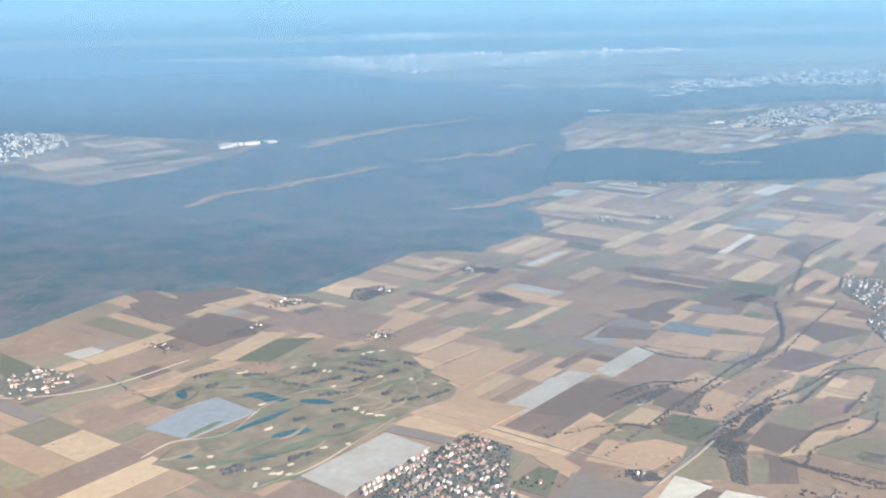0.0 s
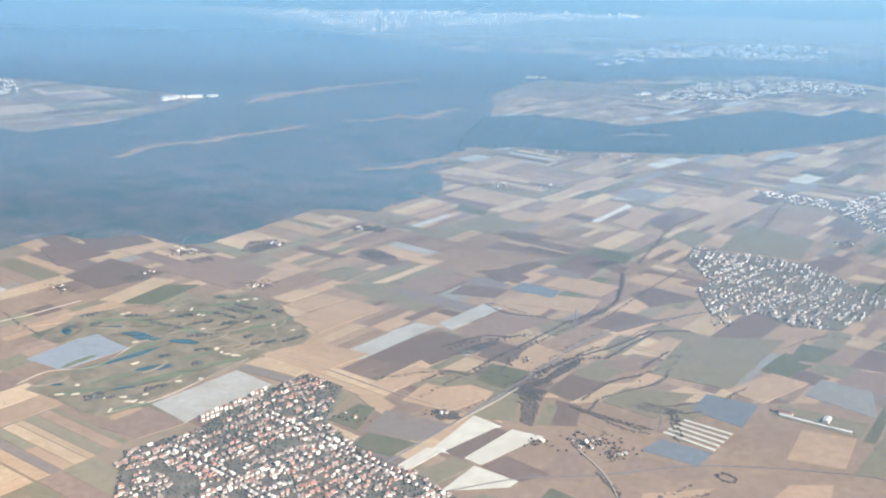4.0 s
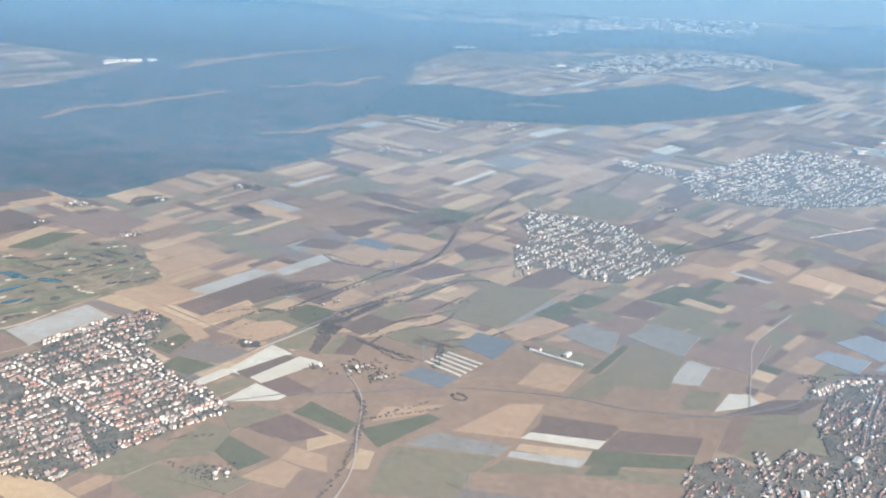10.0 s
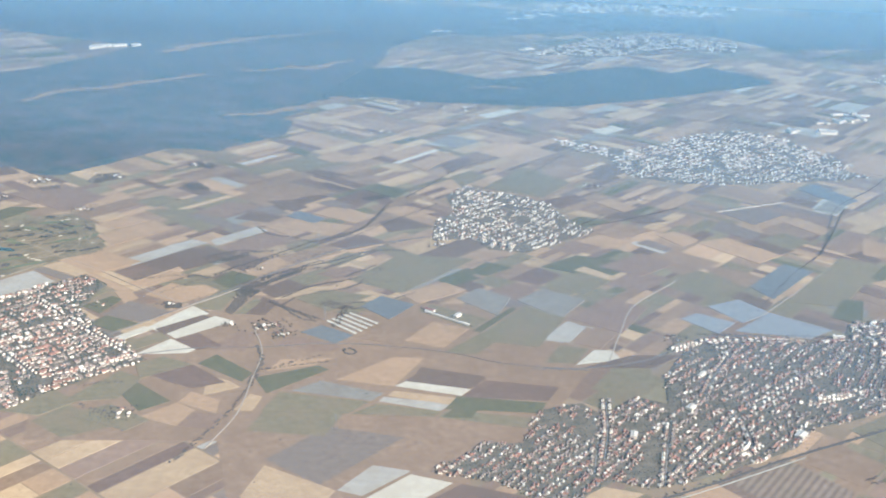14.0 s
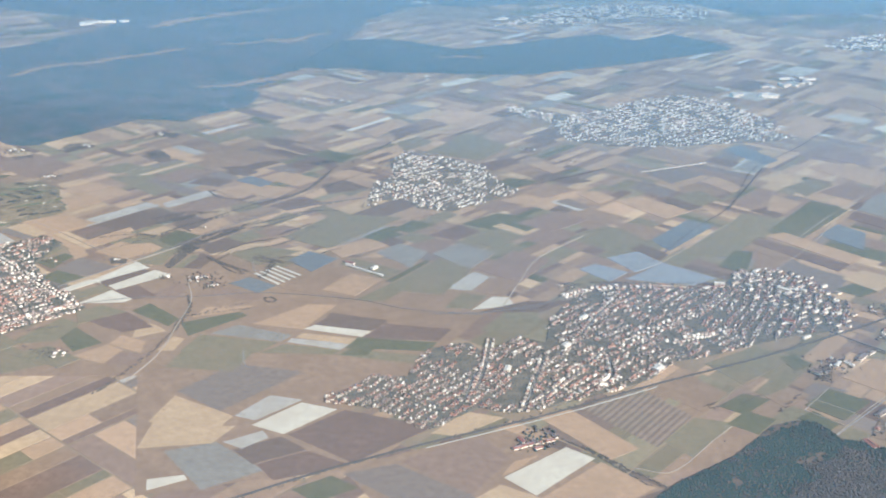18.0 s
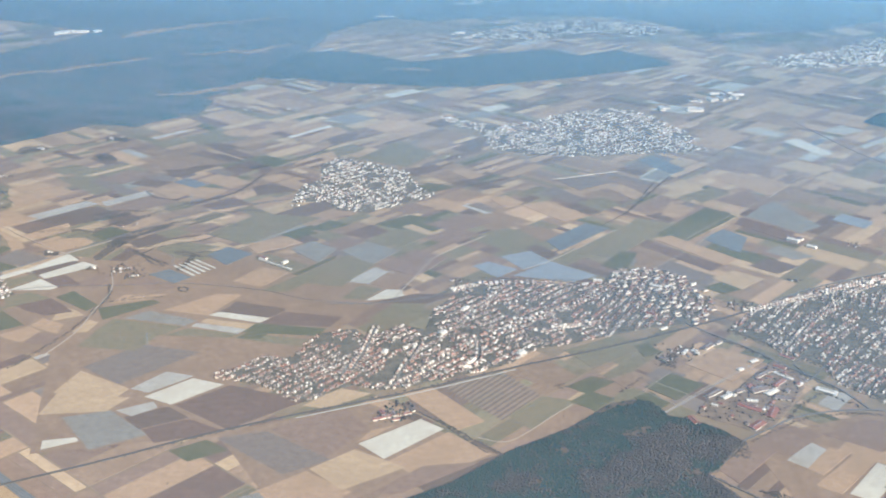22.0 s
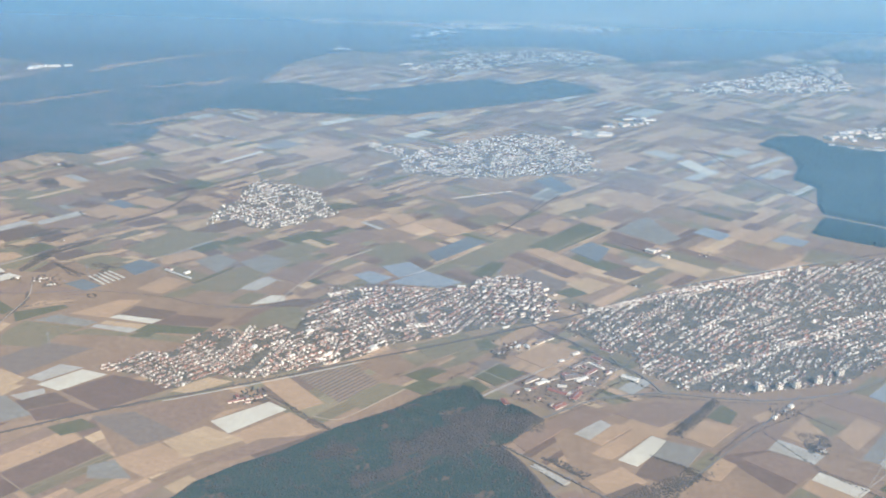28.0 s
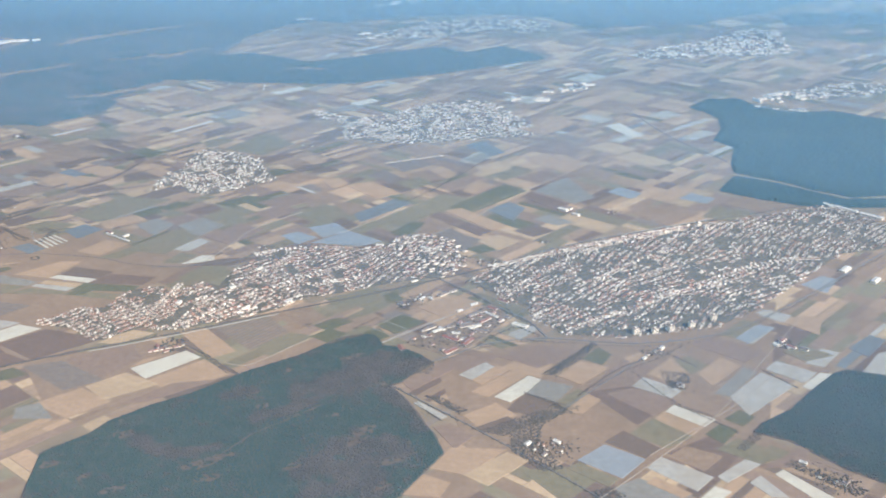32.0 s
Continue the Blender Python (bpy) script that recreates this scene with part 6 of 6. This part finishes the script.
field("sand", -170, 548, -129, 603, -119, 594, -148, 560)
field("brown", -219, 712, -201, 731, -162, 703, -189, 668)
field("clay", -124, 671, -87, 706, -36, 674, -56, 628)
field("olive", -9, 665, 9, 687, 30, 677, 14, 650)
field("olive", 200, 506, 231, 565, 290, 563, 240, 486)
field("olive", 168, 467, 184, 486, 220, 479, 194, 447)
field("green", 339, 553, 367, 582, 414, 570, 387, 533)
field("olive", 346, 517, 368, 546, 391, 530, 369, 500)
field("straw", 364, 549, 372, 558, 394, 539, 389, 531)
field("grey", 321, 484, 340, 509, 369, 490, 351, 455)
field("grey", 278, 482, 294, 504, 317, 488, 308, 454)
field("blue", 214, 459, 226, 480, 251, 467, 236, 439)
field("blue", 492, 532, 527, 583, 548, 572, 504, 509)
field("umber", 474, 510, 484, 521, 503, 502, 495, 489)
field("solar", 454, 490, 479, 506, 496, 484, 474, 463)
field("solar", 432, 465, 445, 477, 469, 463, 454, 443)
field("solar", 466, 449, 496, 484, 533, 458, 514, 443)
field("green", 588, 562, 642, 645, 668, 622, 607, 539)
field("blue", 628, 557, 650, 585, 668, 566, 656, 526)
field("brown", 571, 534, 579, 545, 637, 495, 626, 480)
field("sand", 584, 551, 601, 561, 652, 511, 638, 495)
field("olive", 513, 506, 551, 567, 587, 562, 551, 501)
field("green", 537, 481, 555, 516, 569, 514, 556, 470)
field("lilac", 501, 710, 537, 731, 558, 712, 524, 679)
field("grey", 588, 731, 610, 765, 623, 752, 605, 720)
field("blue", 587, 794, 607, 814, 637, 766, 620, 748)
field("sand", 468, 625, 492, 641, 532, 604, 508, 583)
field("umber", 510, 631, 519, 639, 544, 616, 530, 604)
field("sand", 437, 639, 452, 652, 471, 632, 454, 614)
field("lilac", 417, 617, 428, 628, 447, 606, 439, 599)
field("sand", 551, 690, 566, 706, 588, 675, 575, 658)
field("tan", 387, 638, 417, 665, 437, 652, 407, 624)
field("sand", 392, 723, 405, 736, 429, 714, 415, 697)
field("olive", 290, 753, 328, 829, 373, 783, 346, 731)
field("sand", 186, 851, 218, 897, 238, 886, 206, 834)
field("sand", 216, 822, 249, 878, 260, 864, 233, 800)
field("grey", 230, 910, 250, 946, 292, 921, 266, 889)
field("straw", 254, 883, 286, 926, 298, 907, 268, 871)
field("sand", 286, 930, 306, 960, 334, 943, 316, 914)
field("sand", 160, 866, 186, 902, 205, 895, 185, 855)
field("sand", 121, 830, 138, 859, 163, 838, 142, 815)
field("umber", 118, 779, 130, 790, 158, 773, 148, 761)
field("green", 86, 854, 90, 870, 115, 849, 110, 834)
field("green", 185, 728, 195, 749, 223, 734, 213, 709)
field("sand", 125, 617, 138, 640, 186, 627, 173, 599)
field("sand", 148, 655, 165, 679, 202, 656, 186, 634)
field("lilac", 146, 684, 159, 696, 180, 682, 175, 669)
field("blue", 126, 645, 136, 660, 161, 643, 154, 628)
field("sand", 238, 486, 269, 511, 286, 498, 253, 469)
field("sand", 249, 407, 265, 439, 290, 431, 274, 398)
field("tan", 220, 407, 252, 455, 264, 440, 246, 399)
field("olive", 292, 413, 327, 475, 354, 456, 335, 407)
field("clay", 357, 456, 383, 497, 412, 482, 390, 435)
field("foil", 340, 424, 356, 452, 366, 444, 354, 417)
field("tan", 355, 417, 367, 443, 387, 434, 374, 409)
field("clay", 383, 559, 419, 593, 445, 574, 413, 542)
field("foil", 634, 1026, 660, 1048, 687, 1029, 658, 1008)
field("foil", 721, 944, 743, 958, 773, 933, 756, 910)
field("sand", 660, 875, 692, 939, 727, 915, 687, 853)
field("sand", 384, 1028, 410, 1058, 451, 1058, 421, 1023)
field("clay", 675, 784, 705, 813, 730, 785, 721, 752)
field("sand", 586, 309, 612, 337, 641, 322, 614, 286)
field("green", 556, 272, 575, 294, 596, 280, 575, 256)
field("green", 549, 257, 560, 266, 571, 252, 560, 239)
field("sand", 641, 184, 659, 210, 671, 206, 649, 178)
field("sand", 642, 167, 672, 204, 683, 198, 655, 160)
field("sand", 701, 198, 720, 222, 742, 214, 721, 184)
field("clay", 658, 224, 689, 247, 724, 240, 689, 207)
field("clay", 589, 179, 622, 215, 632, 207, 600, 164)
field("olive", 91, 354, 105, 366, 126, 357, 100, 335)
field("olive", 74, 288, 94, 303, 121, 287, 112, 274)
field("olive", 36, 288, 57, 316, 75, 304, 60, 285)
field("brown", 109, 340, 126, 357, 151, 336, 133, 326)


# ---- pylons ----
def pylon(x, y, h, ang):
    """A lattice mast: four legs, cross braces, three arms."""
    root = new("power_pylon", None)
    root.matrix_world = pose(x, y, 0, 0, 0, ang)
    tagged(root, "grey steel lattice pylon standing in the fields", "pylon", "power line pylons")
    b = h * 0.09

    def beam(name, p, q, w):
        p, q = Vector(p), Vector(q)
        me = box_mesh(name, w, w, 0, (q - p).length)
        ob = part(name, me, M_STEEL, root)
        ob.matrix_local = Matrix.Translation(p) @ (q - p).to_track_quat("Z", "Y").to_matrix().to_4x4()

    for sx in (-1, 1):
        for sy in (-1, 1):
            beam("leg", (sx * b, sy * b, 0), (sx * b * 0.2, sy * b * 0.2, h), 0.08)
    for k in range(5):
        z0, z1 = h * k / 5.5, h * (k + 1) / 5.5
        r0, r1 = b * (1 - 0.8 * z0 / h), b * (1 - 0.8 * z1 / h)
        for s in (-1, 1):
            beam("brace", (-r0, s * r0, z0), (r1, s * r1, z1), 0.05)
            beam("brace", (s * r0, r0, z0), (s * r1, -r1, z1), 0.05)
    for z, w in ((0.72, 0.26), (0.84, 0.20), (0.95, 0.13)):
        beam("arm", (-w * h, 0, z * h), (w * h, 0, z * h), 0.09)


for x, y in ((223, 287), (194, 433), (165, 580), (45, 906), (175, 1183)):
    pylon(x, y, 10.5, 12)

# ---- pale noise barrier beside the railway ----
M_BARRIER = plain("pale_concrete", (0.30, 0.30, 0.275), (0.38, 0.375, 0.345), 0.3)
for name, line in (("west", [(342, 206), (410, 246), (472, 287)]), ("east", [(650, 412), (711, 465), (822, 531), (900, 570)])):
    pts = bent(line, 9)
    fence = new("noise_barrier", None)
    tagged(fence, "long pale concrete noise barrier along the railway", "noise barrier")
    for (ax, ay), (bx, by) in zip(pts, pts[1:]):
        L = math.dist((ax, ay), (bx, by))
        p = part("panel", box_mesh("panel", L, 0.2, 0, 0.5), M_BARRIER, fence)
        p.matrix_local = pose((ax + bx) / 2 + 1.2, (ay + by) / 2 - 1.6, 0.2, 0, 0, math.degrees(math.atan2(by - ay, bx - ax)))
